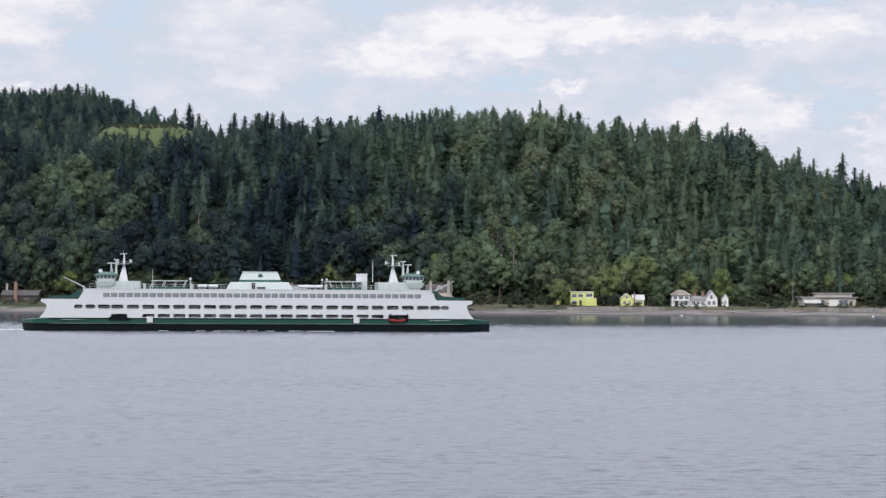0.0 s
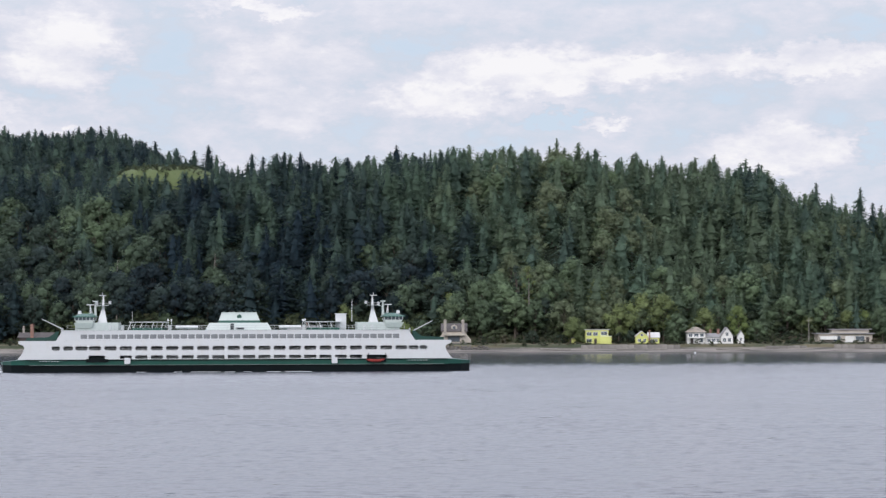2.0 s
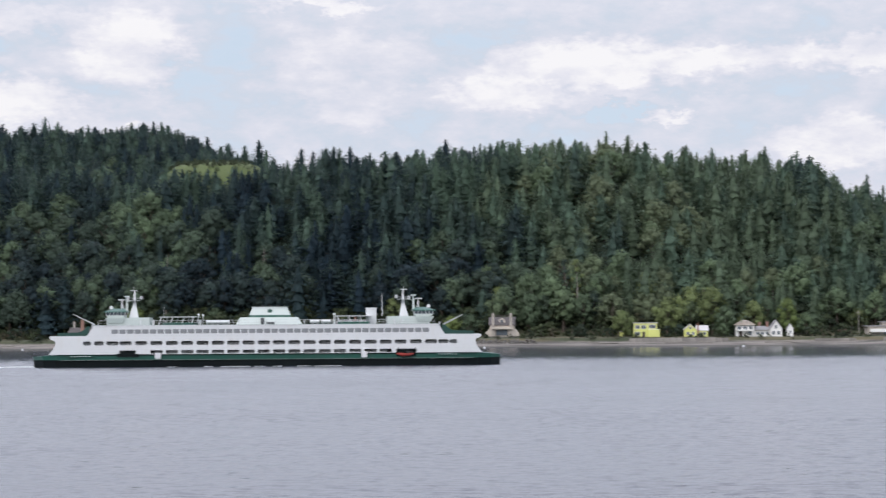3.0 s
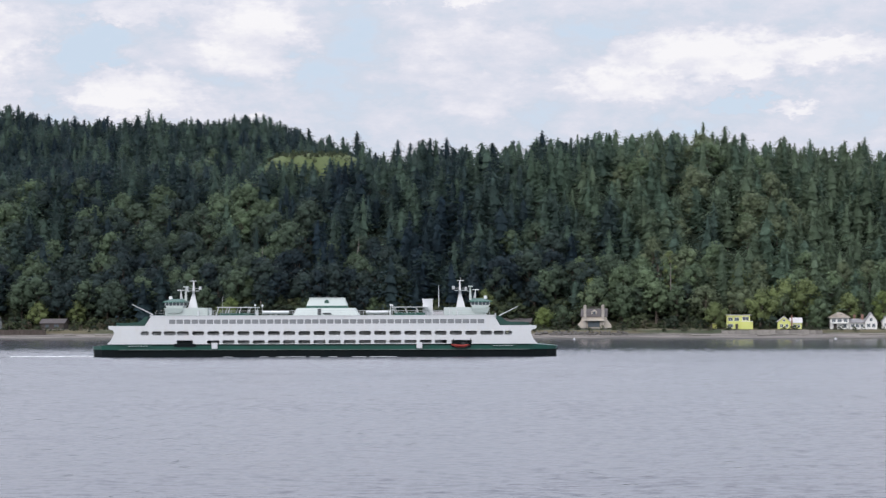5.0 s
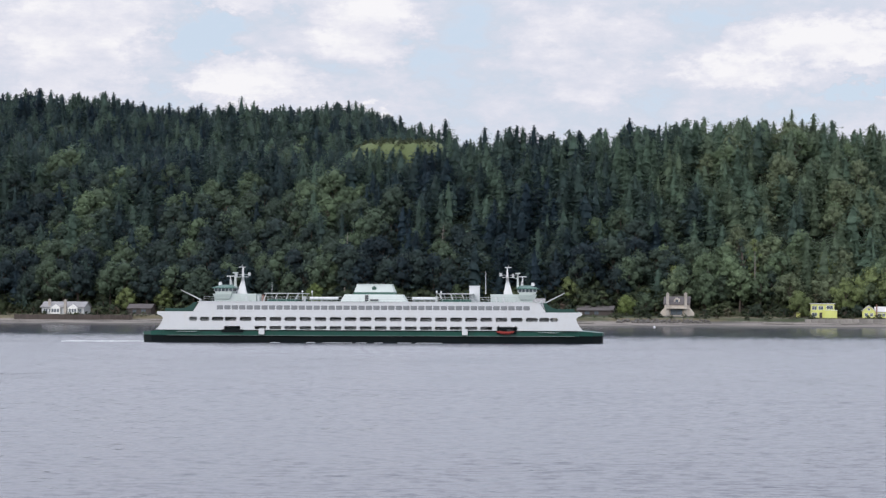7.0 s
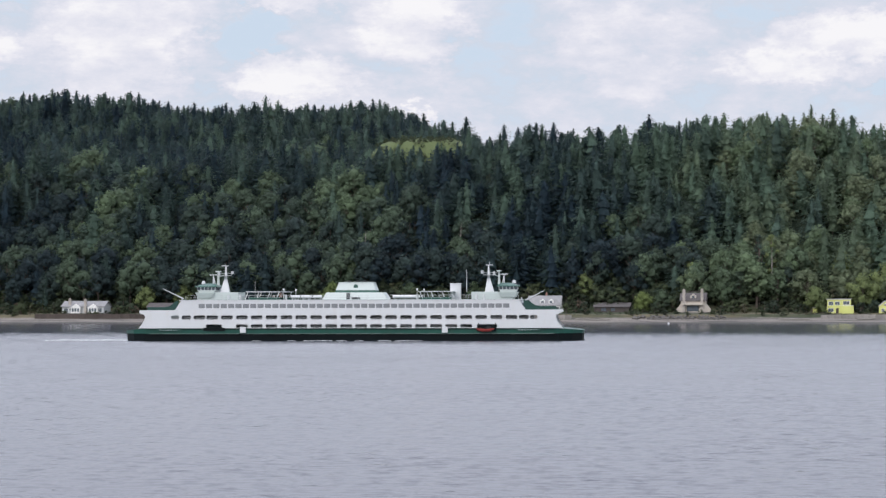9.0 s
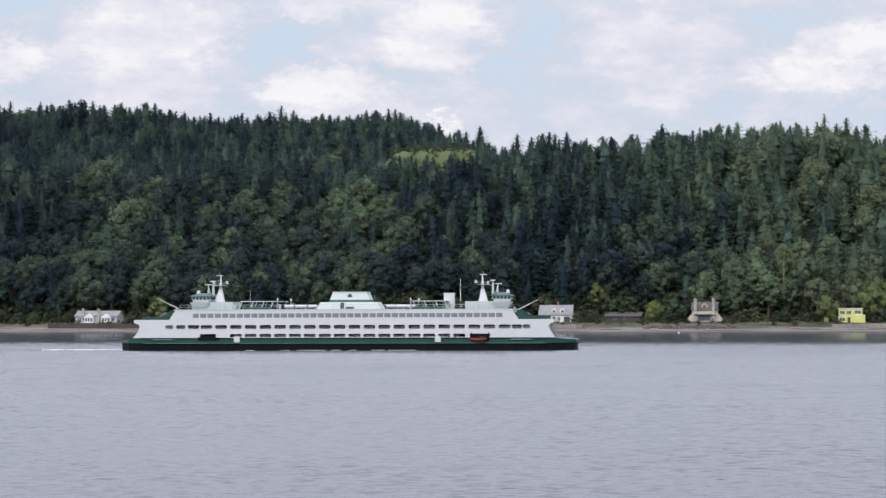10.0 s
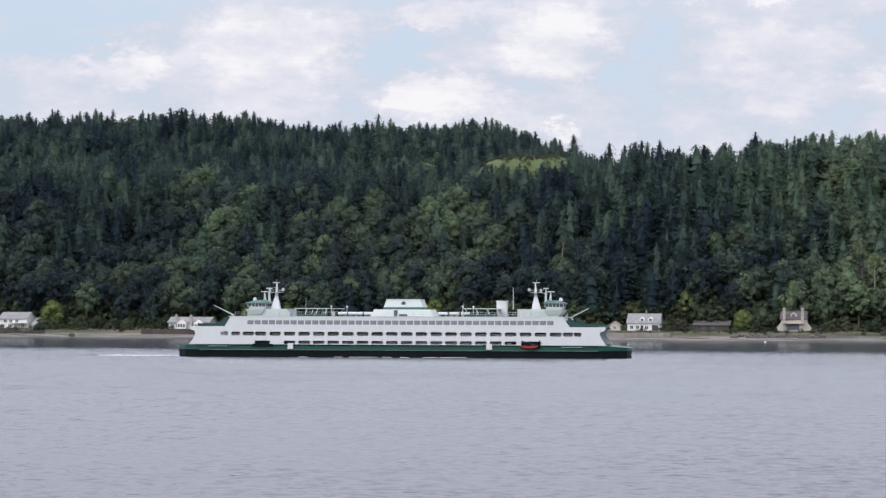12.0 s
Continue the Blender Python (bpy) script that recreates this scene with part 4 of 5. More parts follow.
    house("cabin", "small grey cabin half hidden by trees", -126.0, 8, 6, 2.4, 1.4, "greywash", "shingle_dark", "gable_x", 776, 3.5, 0.5, [(-1.5, 0.7, 1.6, 1.1)])
    # long pale grey house with stone chimneys
    e = house("long_house", "long pale grey house with white bays and chimneys", -237.0, 17, 8, 2.7, 1.9, "greywash", "shingle", "gable_x", 770, 3.4, 0.5,
              [(-6.9, 0.7, 1.6, 1.3), (-4.9, 0.7, 1.2, 1.3), (6.6, 0.7, 2.2, 1.3), (2.4, 0.7, 1.2, 1.3)], [(4.6, 0, 1.0, 2.1)],
              [(-5.6, 0.9, 5.4, 0.9, "stone"), (1.2, -0.45, 5.2, 0.9, "stone")])
    for k in (-2.6, 4.4):
        bm = bmesh.new()
        bm_prism(bm, [(k - 1.9, 0.12), (k + 1.9, 0.12), (k + 1.9, 2.4), (k, 3.7), (k - 1.9, 2.4)], -1.2, -0.003)
        bay = part("bay", bm, M["whitewash"], e)
        for j in (-1.1, 0, 1.1):
            boxpart("pane", M["glass"], bay, k + j - 0.4, k + j + 0.4, -1.24, -1.204, 0.7, 2.0)
    # white house at the far end of the beach, and its shed
    e = house("beach_house", "white two-storey house with a grey roof and porch", -313.5, 12, 8, 4.2, 2.4, "whitewash", "shingle", "gable_x", 772, 3.2, 0.5,
              [(-3.5, 2.6, 1.3, 1.1), (-1, 2.6, 1.3, 1.1), (1.6, 2.6, 1.3, 1.1), (-4.5, 0.6, 1.5, 1.3), (-1.5, 0.6, 1.5, 1.3)], [(4.2, 0, 1.0, 2.1)])
    boxpart("porch_roof", M["metal_roof"], e, -1.0, 7.5, -2.4, -0.02, 2.3, 2.5)
    for k in range(5):
        boxpart("porch_post", M["whitewash"], e, -0.9 + k * 2.05, -0.75 + k * 2.05, -2.3, -2.15, -0.4, 2.3)
    house("shed", "small grey gabled shed beside the house", -303.8, 4.2, 5, 2.6, 1.8, "greywash", "shingle", "gable_y", 773, 3.2, 0.4, [(0, 0.9, 1.0, 1.0)])


build_houses()


# ---- shore walls, rocks, poles, buoys ----
def sea_wall(label, x0, x1, material, piece_w, top, name="panel"):
    """A low wall along the bank, built of upright pieces."""
    wall = thing("sea_wall", (0, 0, 0), label, "sea wall", "sea walls")
    tagged(wall, kind="structure")
    data = [to_mesh(name, shape(bm_box, -piece_w / 2 + 0.03, piece_w / 2 - 0.03, -0.3, 0.3, 0, h), material) for h in (top - 1.0, top - 1.1, top - 0.92)]
    n = max(1, int((x1 - x0) / piece_w))
    r = random.Random(int(x0 * 7))
    for i in range(n):
        x = x0 + (i + 0.5) * piece_w
        o = new(name, data[r.randrange(3)])
        o.matrix_basis = pose(x, shore_y(x) + 9.6 + r.uniform(-0.06, 0.06), 1.0, 0, 0, r.uniform(-2, 2))
        o.parent = wall


def build_shore_walls():
    sea_wall("low concrete sea wall before the yellow houses", 45, 82, M["concrete"], 2.4, 2.9)
    sea_wall("pale concrete sea wall along the lawn", 112, 128, M["concrete"], 2.4, 2.5)
    sea_wall("pale concrete sea wall along the lawn", 136, 163, M["concrete"], 2.4, 2.9)
    sea_wall("dark timber bulkhead before the grey house", -252, -205, M["timber"], 1.2, 3.3, "plank")
    sea_wall("dark timber bulkhead above the beach", -322, -292, M["timber"], 1.2, 2.7, "plank")
    sea_wall("concrete sea wall before the white cottage", -70, -42, M["concrete"], 2.4, 2.8)
    r = random.Random(3)
    rocks = thing("rock_wall", (0, 0, 0), "heaped grey boulders protecting the bank", "rock wall", "sea walls")
    tagged(rocks, kind="structure")
    data = []
    for k in range(5):
        bm = bmesh.new()
        bmesh.ops.create_icosphere(bm, subdivisions=1, radius=0.48)
        for v in bm.verts:
            v.co *= r.uniform(0.7, 1.25)
            v.co.z *= 0.75
        data.append(to_mesh("boulder", bm, M["rock"]))
    for i in range(150):
        x = r.uniform(-22, 12)
        s = r.uniform(7.2, 10.6)
        o = new("boulder", data[r.randrange(5)])
        o.matrix_basis = pose(x, shore_y(x) + s, 1.05 + (s - 7.2) * 0.42, r.uniform(0, 90), r.uniform(0, 90), r.uniform(0, 360))
        o.parent = rocks
    bm = bmesh.new()
    bmesh.ops.create_icosphere(bm, subdivisions=2, radius=1.0)
    for v in bm.verts:
        v.co *= 1 + 0.25 * noise.noise(v.co * 1.3)
        v.co.x *= 1.35
    o = part("boulder_erratic", bm, M["timber"])
    o.matrix_basis = pose(-278.5, shore_y(-278.5) + 3.5, 0.9)
    tagged(o, "large dark boulder standing on the beach", "boulder")
    # driftwood logs on the beach
    for i in range(22):
        x = r.choice((r.uniform(20, 160), r.uniform(-250, -30), r.uniform(-330, -250)))
        L = r.uniform(2.5, 7)
        bm = bmesh.new()
        bm_tube(bm, (-L / 2, 0, 0), (L / 2, 0, 0.05), 0.28, 0.18, 8)
        bm_tube(bm, (L / 2 - 0.4, 0, 0.05), (L / 2 + 0.2, 0.3, 0.35), 0.12, 0.04, 6)
        o = part("driftwood_log", bm, M["pale_bark"])
        y = shore_y(x) + r.uniform(6.5, 8.6)
        o.matrix_basis = pose(x, y, land(x, y) + 0.2, 0, 0, r.uniform(-12, 12))
        tagged(o, "bleached driftwood log lying on the beach", "log", "driftwood")
    for x, y, h in ((129, 768, 9.5),):
        e = thing("utility_pole", (x, y, land(x, y) - 0.3), "tall weathered wooden utility pole", "pole")
        part("pole", shape(bm_tube, (0, 0, 0), (0, 0, h), 0.17, 0.11), M["pale_bark"], e)
        boxpart("crossarm", M["pale_bark"], e, -1.0, 1.0, -0.07, 0.07, h - 0.9, h - 0.75)
    # the one at x -128.5 stands in for a pole, built like the dead trunks
    for x, y, h, lean in ((-132, 800, 20, 2), (-128.5, 782, 12, 0), (27, 792, 19, -1), (-96, 812, 15, 3)):
        bm = bmesh.new()
        bm_tube(bm, (0, 0, 0), (0.1, 0, h * 0.6), 0.32, 0.22, 7)
        bm_tube(bm, (0.1, 0, h * 0.6), (0.25, 0.1, h), 0.22, 0.05, 7)
        for k in range(6):
            z = h * (0.4 + 0.09 * k)
            g = k * 2.2
            bm_tube(bm, (0.1, 0, z), (0.1 + 1.1 * math.cos(g), 1.1 * math.sin(g), z + 0.5), 0.06, 0.02, 5)
        o = part("dead_tree", bm, M["pale_bark"])
        o.matrix_basis = pose(x, y, land(x, y) - 0.3, lean, lean, 0)
        tagged(o, "bare bleached trunk of a dead tree", "tree", "dead trees")
    for x, y in ((83, 724), (149, 722), (-6, 716), (-62, 720), (-168, 722)):
        e = thing("mooring_buoy", (x, y, 0), "white mooring buoy floating off the beach", "buoy", "buoys")
        bm = bmesh.new()
        bmesh.ops.create_uvsphere(bm, u_segments=12, v_segments=8, radius=0.38)
        bmesh.ops.translate(bm, verts=bm.verts, vec=(0, 0, 0.16))
        part("float", bm, M["white"], e)
        part("ring", shape(bm_tube, (0, 0, 0.5), (0, 0, 0.75), 0.06), M["grey"], e)


build_shore_walls()


# ---- ferry ----
def build_ferry():
    F = thing("ferry", (0, 0, 0), "white and green double-ended car ferry under way", "ferry")
    plan = [(-50.2, 5.0), (-49.6, 7.2), (-47.5, 9.8), (-44.5, 11.7), (-40, 12.2), (40, 12.2), (44.5, 11.7), (47.5, 9.8), (49.6, 7.2), (50.0, 5.0)]

    def band(z0, z1, k0, k1, cut=0.0):
        bm = bmesh.new()
        rings = []
        for z, k in ((z0, k0), (z1, k1)):
            pts = []
            for x, b in plan:
                end = max(0.0, abs(x) - 44) / 6.2
                zz = z - cut * end if z == z1 else z
                pts.append((x * (1 - (1 - k) * end * 0.06), -b * (1 - (1 - k) * 0.10), zz))
            pts += [(x, -y, z_) for x, y, z_ in reversed(pts)]
            rings.append([bm.verts.new(p) for p in pts])
        a, b = rings
        n = len(a)
        for i in range(n):
            j = (i + 1) % n
            bm.faces.new((a[i], a[j], b[j], b[i]))
        bm.faces.new(a[::-1])
        bm.faces.new(b)
        return bm

    part("lower_hull", band(-2.0, 1.55, 0.86, 0.94), M["hull"], F, "black lower hull")
    part("upper_hull", band(1.552, 2.70, 0.94, 1.0, 0.55), M["green"], F, "dark green upper hull")
    bm = bmesh.new()
    for s in (-1, 1):
        bm_box(bm, -44.0, 44.0, s * 12.3 - 0.10, s * 12.3 + 0.10, 2.5, 2.66)
    part("rubbing_strake", bm, M["hull"], F)
    for s in (-1, 1):
        bm = bmesh.new()
        bm_box(bm, -43.5, 43.5, s * 12.3 - 0.12, s * 12.3 + 0.12, 1.48, 1.57)
        part("fender_strake", bm, M["strake"], F, "worn grey steel strake")

    mids = [-32.9] + [-0.65 + 3.27 * k for k in range(-9, 12)]
    small = [-38.3, -35.75, 38.0, 40.1]
    for s in (-1, 1):
        y0, y1 = s * 12.0, s * 11.7
        ya, yb = min(y0, y1), max(y0, y1)
        bm = bmesh.new()
        low_open = [m for m in mids if -24 < m < 26]

        def row(centres, halves, z0, z1, x0, x1, corner):
            last = x0
            for c, h in sorted(zip(centres, halves)):
                bm_box(bm, last, c - h, ya, yb, z0, z1)
                for sx in (-1, 1):
                    for za, zb in ((z0, z0 + corner), (z1, z1 - corner)):
                        bm_prism(bm, [(c + sx * h, za), (c + sx * (h - corner), za), (c + sx * h, zb)], ya, yb)
                last = c + h
            bm_box(bm, last, x1, ya, yb, z0, z1)

        bm_box(bm, -41, 41, ya, yb, 2.70, 2.80)
        row(low_open + [-29.7, 30.0], [1.28] * len(low_open) + [1.75, 2.2], 2.80, 3.52, -41, 41, 0.12)
        bm_box(bm, -41, 41, ya, yb, 3.52, 4.60)
        row(mids + small, [1.28] * len(mids) + [0.85, 1.02, 1.08, 0.82], 4.60, 5.45, -41, 41, 0.22)
        bm_box(bm, -41, 41, ya, yb, 5.45, 6.60)
        part("side_plating", bm, M["white"], F, "white side plating with rows of openings")
        for sx in (-1, 1):
            pr = [(41, 2.7), (46.4, 2.7), (45.6, 3.6), (45.1, 4.5), (44.9, 5.2), (45.2, 5.65), (45.9, 5.85), (46.2, 6.15), (46.1, 6.6), (41, 6.6)]
            part("end_bulwark", shape(bm_prism, [(sx * x, z) for x, z in pr], ya, yb), M["white"], F)
        # passenger cabin wall
        bm = bmesh.new()
        wins = [-32.4 + 1.624 * k for k in range(42)]
        bm_box(bm, -36.9, 36.9, ya, yb, 6.605, 7.02)
        row(wins, [0.70] * len(wins), 7.02, 7.92, -36.9, 36.9, 0.08)
        bm_box(bm, -36.9, 36.9, ya, yb, 7.92, 8.62)
        cw = part("cabin_wall", bm, M["white"], F, "white passenger cabin wall")
        pane = to_mesh("pane", shape(bm_box, -0.72, 0.72, -0.03, 0.03, 6.99, 7.95), M["cabin_glass"])
        for wx in wins:
            o = new("pane", pane)
            o.location = (wx, s * 11.85, 0)
            o.parent = cw
        # recesses for boats
        boxpart("boat_recess", M["dark"], F, -31.6, -27.9, min(s * 11.69, s * 10.2), max(s * 11.69, s * 10.2), 1.9, 2.75)
        # white sponson boxes and fenders
        for bx in (-23.2, 20.9):
            boxpart("gangway_box", M["white"], F, bx - 0.62, bx + 0.62, min(s * 12.15, s * 12.75), max(s * 12.15, s * 12.75), 1.75, 3.0)
        bm = bmesh.new()
        bm_prism(bm, [(-31.9, 2.2), (-27.2, 2.2), (-27.2, 2.75), (-28.0, 2.8), (-28.4, 3.15), (-30.9, 3.15), (-31.1, 2.85), (-31.9, 2.8)], min(s * 12.1, s * 12.5), max(s * 12.1, s * 12.5))
        part("boat_platform", bm, M["hull"], F, "dark boat bay")
        # name boards
        for bx in (-39.5, 39):
            nb = boxpart("name_board", M["green"], F, bx - 2.6, bx + 2.6, min(s * 12.1, s * 12.44), max(s * 12.1, s * 12.44), 2.18, 2.48)
            for k in range(7):
                boxpart("letter_bar", M["white"], nb, bx - 2.2 + k * 0.62, bx - 1.8 + k * 0.62, min(s * 12.445, s * 12.46), max(s * 12.445, s * 12.46), 2.29, 2.38)
        # rails across the open galleries
        for z0, xs0, xs1 in ((4.72, -40.6, 40.6), (2.92, -24.0, 25.8)):
            bm = bmesh.new()
            for z in (z0, z0 + 0.26):
                bm_box(bm, xs0, xs1, s * 11.45 - 0.03, s * 11.45 + 0.03, z, z + 0.06)
            for x in np.arange(xs0, xs1, 1.09):
                bm_box(bm, x, x + 0.05, s * 11.45 - 0.03, s * 11.45 + 0.03, z0 - 0.35, z0 + 0.32)
            part("gallery_rail", bm, M["grey"], F, "pale gallery railing")
        # green promenade rails at both ends
        for sx in (-1, 1):
            bm = bmesh.new()
            xa, xb = sorted((sx * 38.2, sx * 44.6))
            bm_box(bm, xa, xb, s * 10.9 - 0.08, s * 10.9 + 0.08, 6.605, 7.25)
            part("promenade_rail", bm, M["bottle"], F, "green promenade bulwark")
            screen = [(sx * x, z) for x, z in ((38.35, 6.605), (41.6, 6.605), (41.3, 7.2), (39.9, 7.45), (39.0, 8.0), (38.5, 8.55), (37.75, 8.6))]
            part("stair_screen", shape(bm_prism, screen, min(s * 10.3, s * 10.42), max(s * 10.3, s * 10.42)), M["bottle"], F, "sloping green stair screen")

    # decks
    boxpart("car_deck", M["deck"], F, -44, 44, -11.69, 11.69, 2.703, 2.78)
    boxpart("gallery_deck", M["white"], F, -40, 40, -11.69, -6.5, 4.10, 4.30)
    boxpart("gallery_deck", M["white"], F, -40, 40, 6.5, 11.69, 4.10, 4.30)
    boxpart("engine_casing", M["interior"], F, -39, 39, -2.2, 2.2, 2.79, 6.28)
    boxpart("passenger_deck", M["deck"], F, -45.6, 45.6, -11.69, 11.69, 6.30, 6.60)
    boxpart("cabin_core", M["dark"], F, -34, 34, -7, 7, 6.61, 8.40)
    bm = bmesh.new()
    bm_box(bm, -37.3, 37.3, -12.07, 12.07, 8.625, 8.80)
    part("roof_deck", bm, M["white"], F, "white cabin roof")
    boxpart("roof_surface", M["deck"], F, -37.0, 37.0, -11.9, 11.9, 8.803, 8.83)
    for sx in (-1, 1):
        bm = bmesh.new()
        bm_prism(bm, [(sx * 36.9, 6.61), (sx * 38.3, 6.61), (sx * 37.0, 8.62), (sx * 36.9, 8.62)], -11.9, 11.9)
        cf = part("cabin_front", bm, M["white"], F)
        for k in range(9):
            bm = bmesh.new()
            yy = -10.6 + k * 2.65
            bm_prism(bm, [(sx * 38.02, 7.1), (sx * 38.06, 7.1), (sx * 37.40, 8.1), (sx * 37.36, 8.1)], yy - 1.0, yy + 1.0)
            part("pane", bm, M["glass"], cf)
    # roof rails
    for s in (-1, 1):
        bm = bmesh.new()
        for x in np.arange(-36, 36.1, 2.0):
            bm_box(bm, x - 0.03, x + 0.03, s * 11.6 - 0.03, s * 11.6 + 0.03, 8.83, 9.75)
        for z in (9.25, 9.75):
            bm_box(bm, -36, 36, s * 11.6 - 0.025, s * 11.6 + 0.025, z, z + 0.05)
        part("roof_rail", bm, M["grey"], F)

    # funnel
    bm = bmesh.new()
    bm_frustum(bm, (-7.1, 7.1, -4.5, 4.5), (-6.2, 6.2, -4.0, 4.0), 8.83, 10.35)
    fh = part("funnel_house", bm, M["mint"], F, "pale mint funnel casing")
    boxpart("casing_door", M["dark"], fh, -1.75, -1.0, -4.52, -4.1, 8.9, 10.2)
    boxpart("casing_vent", M["dark"], fh, -0.6, 1.2, -4.58, -4.2, 8.95, 9.35)
    bm = bmesh.new()
    bm_frustum(bm, (-4.4, 4.7, -3.4, 3.4), (-4.25, 4.55, -3.3, 3.3), 10.352, 10.85)
    part("funnel_band", bm, M["green"], F, "green funnel band")
    bm = bmesh.new()
    bm_frustum(bm, (-4.25, 4.55, -3.3, 3.3), (-3.6, 3.9, -2.9, 2.9), 10.852, 12.45)
    bm_frustum(bm, (-3.7, 4.0, -3.0, 3.0), (-3.7, 4.0, -3.0, 3.0), 12.452, 12.62)
    fu = part("funnel", bm, M["mint"], F, "pale mint tapered funnel")
    bm = bmesh.new()
    bm_tube(bm, (0.15, -3.22, 11.62), (0.15, -3.02, 11.66), 0.5, 0.5, 16)
    part("emblem", bm, M["deck"], fu, "round green emblem")
    for ex in (-1.5, 0.2, 1.9):
        part("exhaust_pipe", shape(bm_tube, (ex, 0, 12.4), (ex, 0, 12.95), 0.35, 0.35, 10), M["black"], fu)

    # life rafts in racks
    for s in (-1, 1):
        for rx in (-12.1, -9.8, 10.3, 12.7):
            rf = part("life_raft", shape(bm_tube, (rx - 1.0, s * 9.6, 9.42), (rx + 1.0, s * 9.6, 9.42), 0.33, 0.33, 12), M["white"], F, "white life raft canister")
            bm = bmesh.new()
            for q in (-0.6, 0.6):
                bm_box(bm, rx + q - 0.06, rx + q + 0.06, s * 9.6 - 0.4, s * 9.6 + 0.4, 8.83, 9.1)
            part("raft_cradle", bm, M["grey"], rf)

    # shelters, houses and masts at each end
    for sx in (-1, 1):
        hx = -32.8 if sx < 0 else 33.4
        # deck house below the wheelhouse
        bm = bmesh.new()
        xa, xb = sorted((sx * 25.5, sx * 34.6))
        bm_box(bm, xa, xb, -4.6, 4.6, 8.83, 10.45)
        part("deck_house", bm, M["mint"], F, "pale mint deck house")
        bm = bmesh.new()
        bm_frustum(bm, (hx - 1.7, hx + 1.7, -3.2, 3.2), (hx - 1.95, hx + 1.95, -3.3, 3.3), 10.452, 10.95)
        wh = part("wheelhouse", bm, M["mint"], F, "pale mint wheelhouse")
        bm = bmesh.new()
        bm_frustum(bm, (hx - 1.9, hx + 1.9, -3.2, 3.2), (hx - 2.05, hx + 2.05, -3.4, 3.4), 10.952, 11.60)
        part("wheelhouse_glazing", bm, M["glass"], wh, "dark wheelhouse windows")
        post = to_mesh("window_post", shape(bm_box, -0.06, 0.06, -0.06, 0.06, 10.95, 11.61), M["white"])
        for k in range(6):
            for yy in (-3.38, 3.38):
                o = new("window_post", post)
                o.location = (hx - 2.0 + k * 0.8, yy, 0)
                o.parent = wh
        bm = bmesh.new()
        bm_frustum(bm, (hx - 2.5, hx + 2.5, -4.0, 4.0), (hx - 2.4, hx + 2.4, -3.9, 3.9), 11.612, 11.78)
        bm_frustum(bm, (hx - 2.4, hx + 2.4, -3.9, 3.9), (hx - 1.1 - sx * 0.5, hx + 1.1 - sx * 0.5, -2.0, 2.0), 11.782, 12.4)
        part("wheelhouse_roof", bm, M["green"], wh, "green wheelhouse roof")
        # wing deck
        part("bridge_wing", shape(bm_frustum, (hx - 1.5, hx + 1.5, -4.9, 4.9), (hx - 2.1, hx + 2.1, -5.3, 5.3), 9.3, 10.4), M["mint"], F, "pale flared bridge wing")
        part("radome", shape(bm_tube, (hx + sx * 1.2, 0, 12.3), (hx + sx * 1.2, 0, 13.0), 0.45, 0.3, 10), M["white"], wh)
        bm = bmesh.new()
        bm_tube(bm, (hx - sx * 1.0, -0.5, 12.2), (hx - sx * 1.0, 0, 14.2), 0.12, 0.08, 6)
        bm_tube(bm, (hx - sx * 1.0, 0.5, 12.2), (hx - sx * 1.0, 0, 14.2), 0.12, 0.08, 6)
        bm_tube(bm, (hx - sx * 1.4, 0, 12.2), (hx - sx * 1.0, 0, 14.2), 0.12, 0.08, 6)
        bm_box(bm, hx - sx * 1.0 - 0.8, hx - sx * 1.0 + 0.8, -0.1, 0.1, 14.2, 14.4)
        part("radar_stand", bm, M["white"], F, "white radar stand")
        bm = bmesh.new()
        qx = hx - sx * 2.1
        bm_frustum(bm, (qx - 0.28, qx + 0.28, -0.25, 0.25), (qx - 0.16, qx + 0.16, -0.15, 0.15), 12.0, 14.9)
        bm_box(bm, qx - 0.5, qx + 0.5, -0.9, 0.9, 14.902, 15.15)
        bm_tube(bm, (qx, 0, 13.9), (qx - sx * 1.1, 0, 14.1), 0.08, 0.06, 6)
        part("radar_post", bm, M["mint"], F, "pale radar post with a scanner bar")
        # raked mast
        mx = 29.2 * sx
        bm = bmesh.new()
        bm_frustum(bm, (mx - 1.0, mx + 1.0, -0.8, 0.8), (mx - 0.32 - sx * 0.15, mx + 0.32 - sx * 0.15, -0.3, 0.3), 10.452, 13.3)
        bm_frustum(bm, (mx - 0.3 - sx * 0.15, mx + 0.3 - sx * 0.15, -0.3, 0.3), (mx - 0.12 - sx * 0.2, mx + 0.12 - sx * 0.2, -0.12, 0.12), 13.302, 16.2)
        part("mast", bm, M["white"], F, "white raked mast")
        bm = bmesh.new()
        bm_box(bm, mx - 0.75, mx + 0.75, -0.15, 0.15, 16.2, 16.4)
        bm_box(bm, mx - 1.3, mx + 1.3, -1.6, 1.6, 14.1, 14.2)
        bm_tube(bm, (mx + sx * 1.1, -1.2, 14.2), (mx + sx * 1.1, -1.2, 14.9), 0.28, 0.2, 8)
        bm_tube(bm, (mx - sx * 1.6, 0, 14.4), (mx - sx * 1.6, 0, 15.1), 0.3, 0.3, 8)
        bm_box(bm, mx - 1.7, mx + 1.7, -0.05, 0.05, 14.6, 14.68)
        bm_tube(bm, (mx, 0, 16.4), (mx, 0, 17.0), 0.05, 0.03, 6)
        part("mast_fittings", bm, M["grey"], F)
        part("yard", shape(bm_tube, (mx, -2.4, 15.2), (mx, 2.4, 15.2), 0.05, 0.05, 6), M["grey"], F)
        # sun shelter with sloped posts
        cx = (-19.0 if sx < 0 else 18.3)
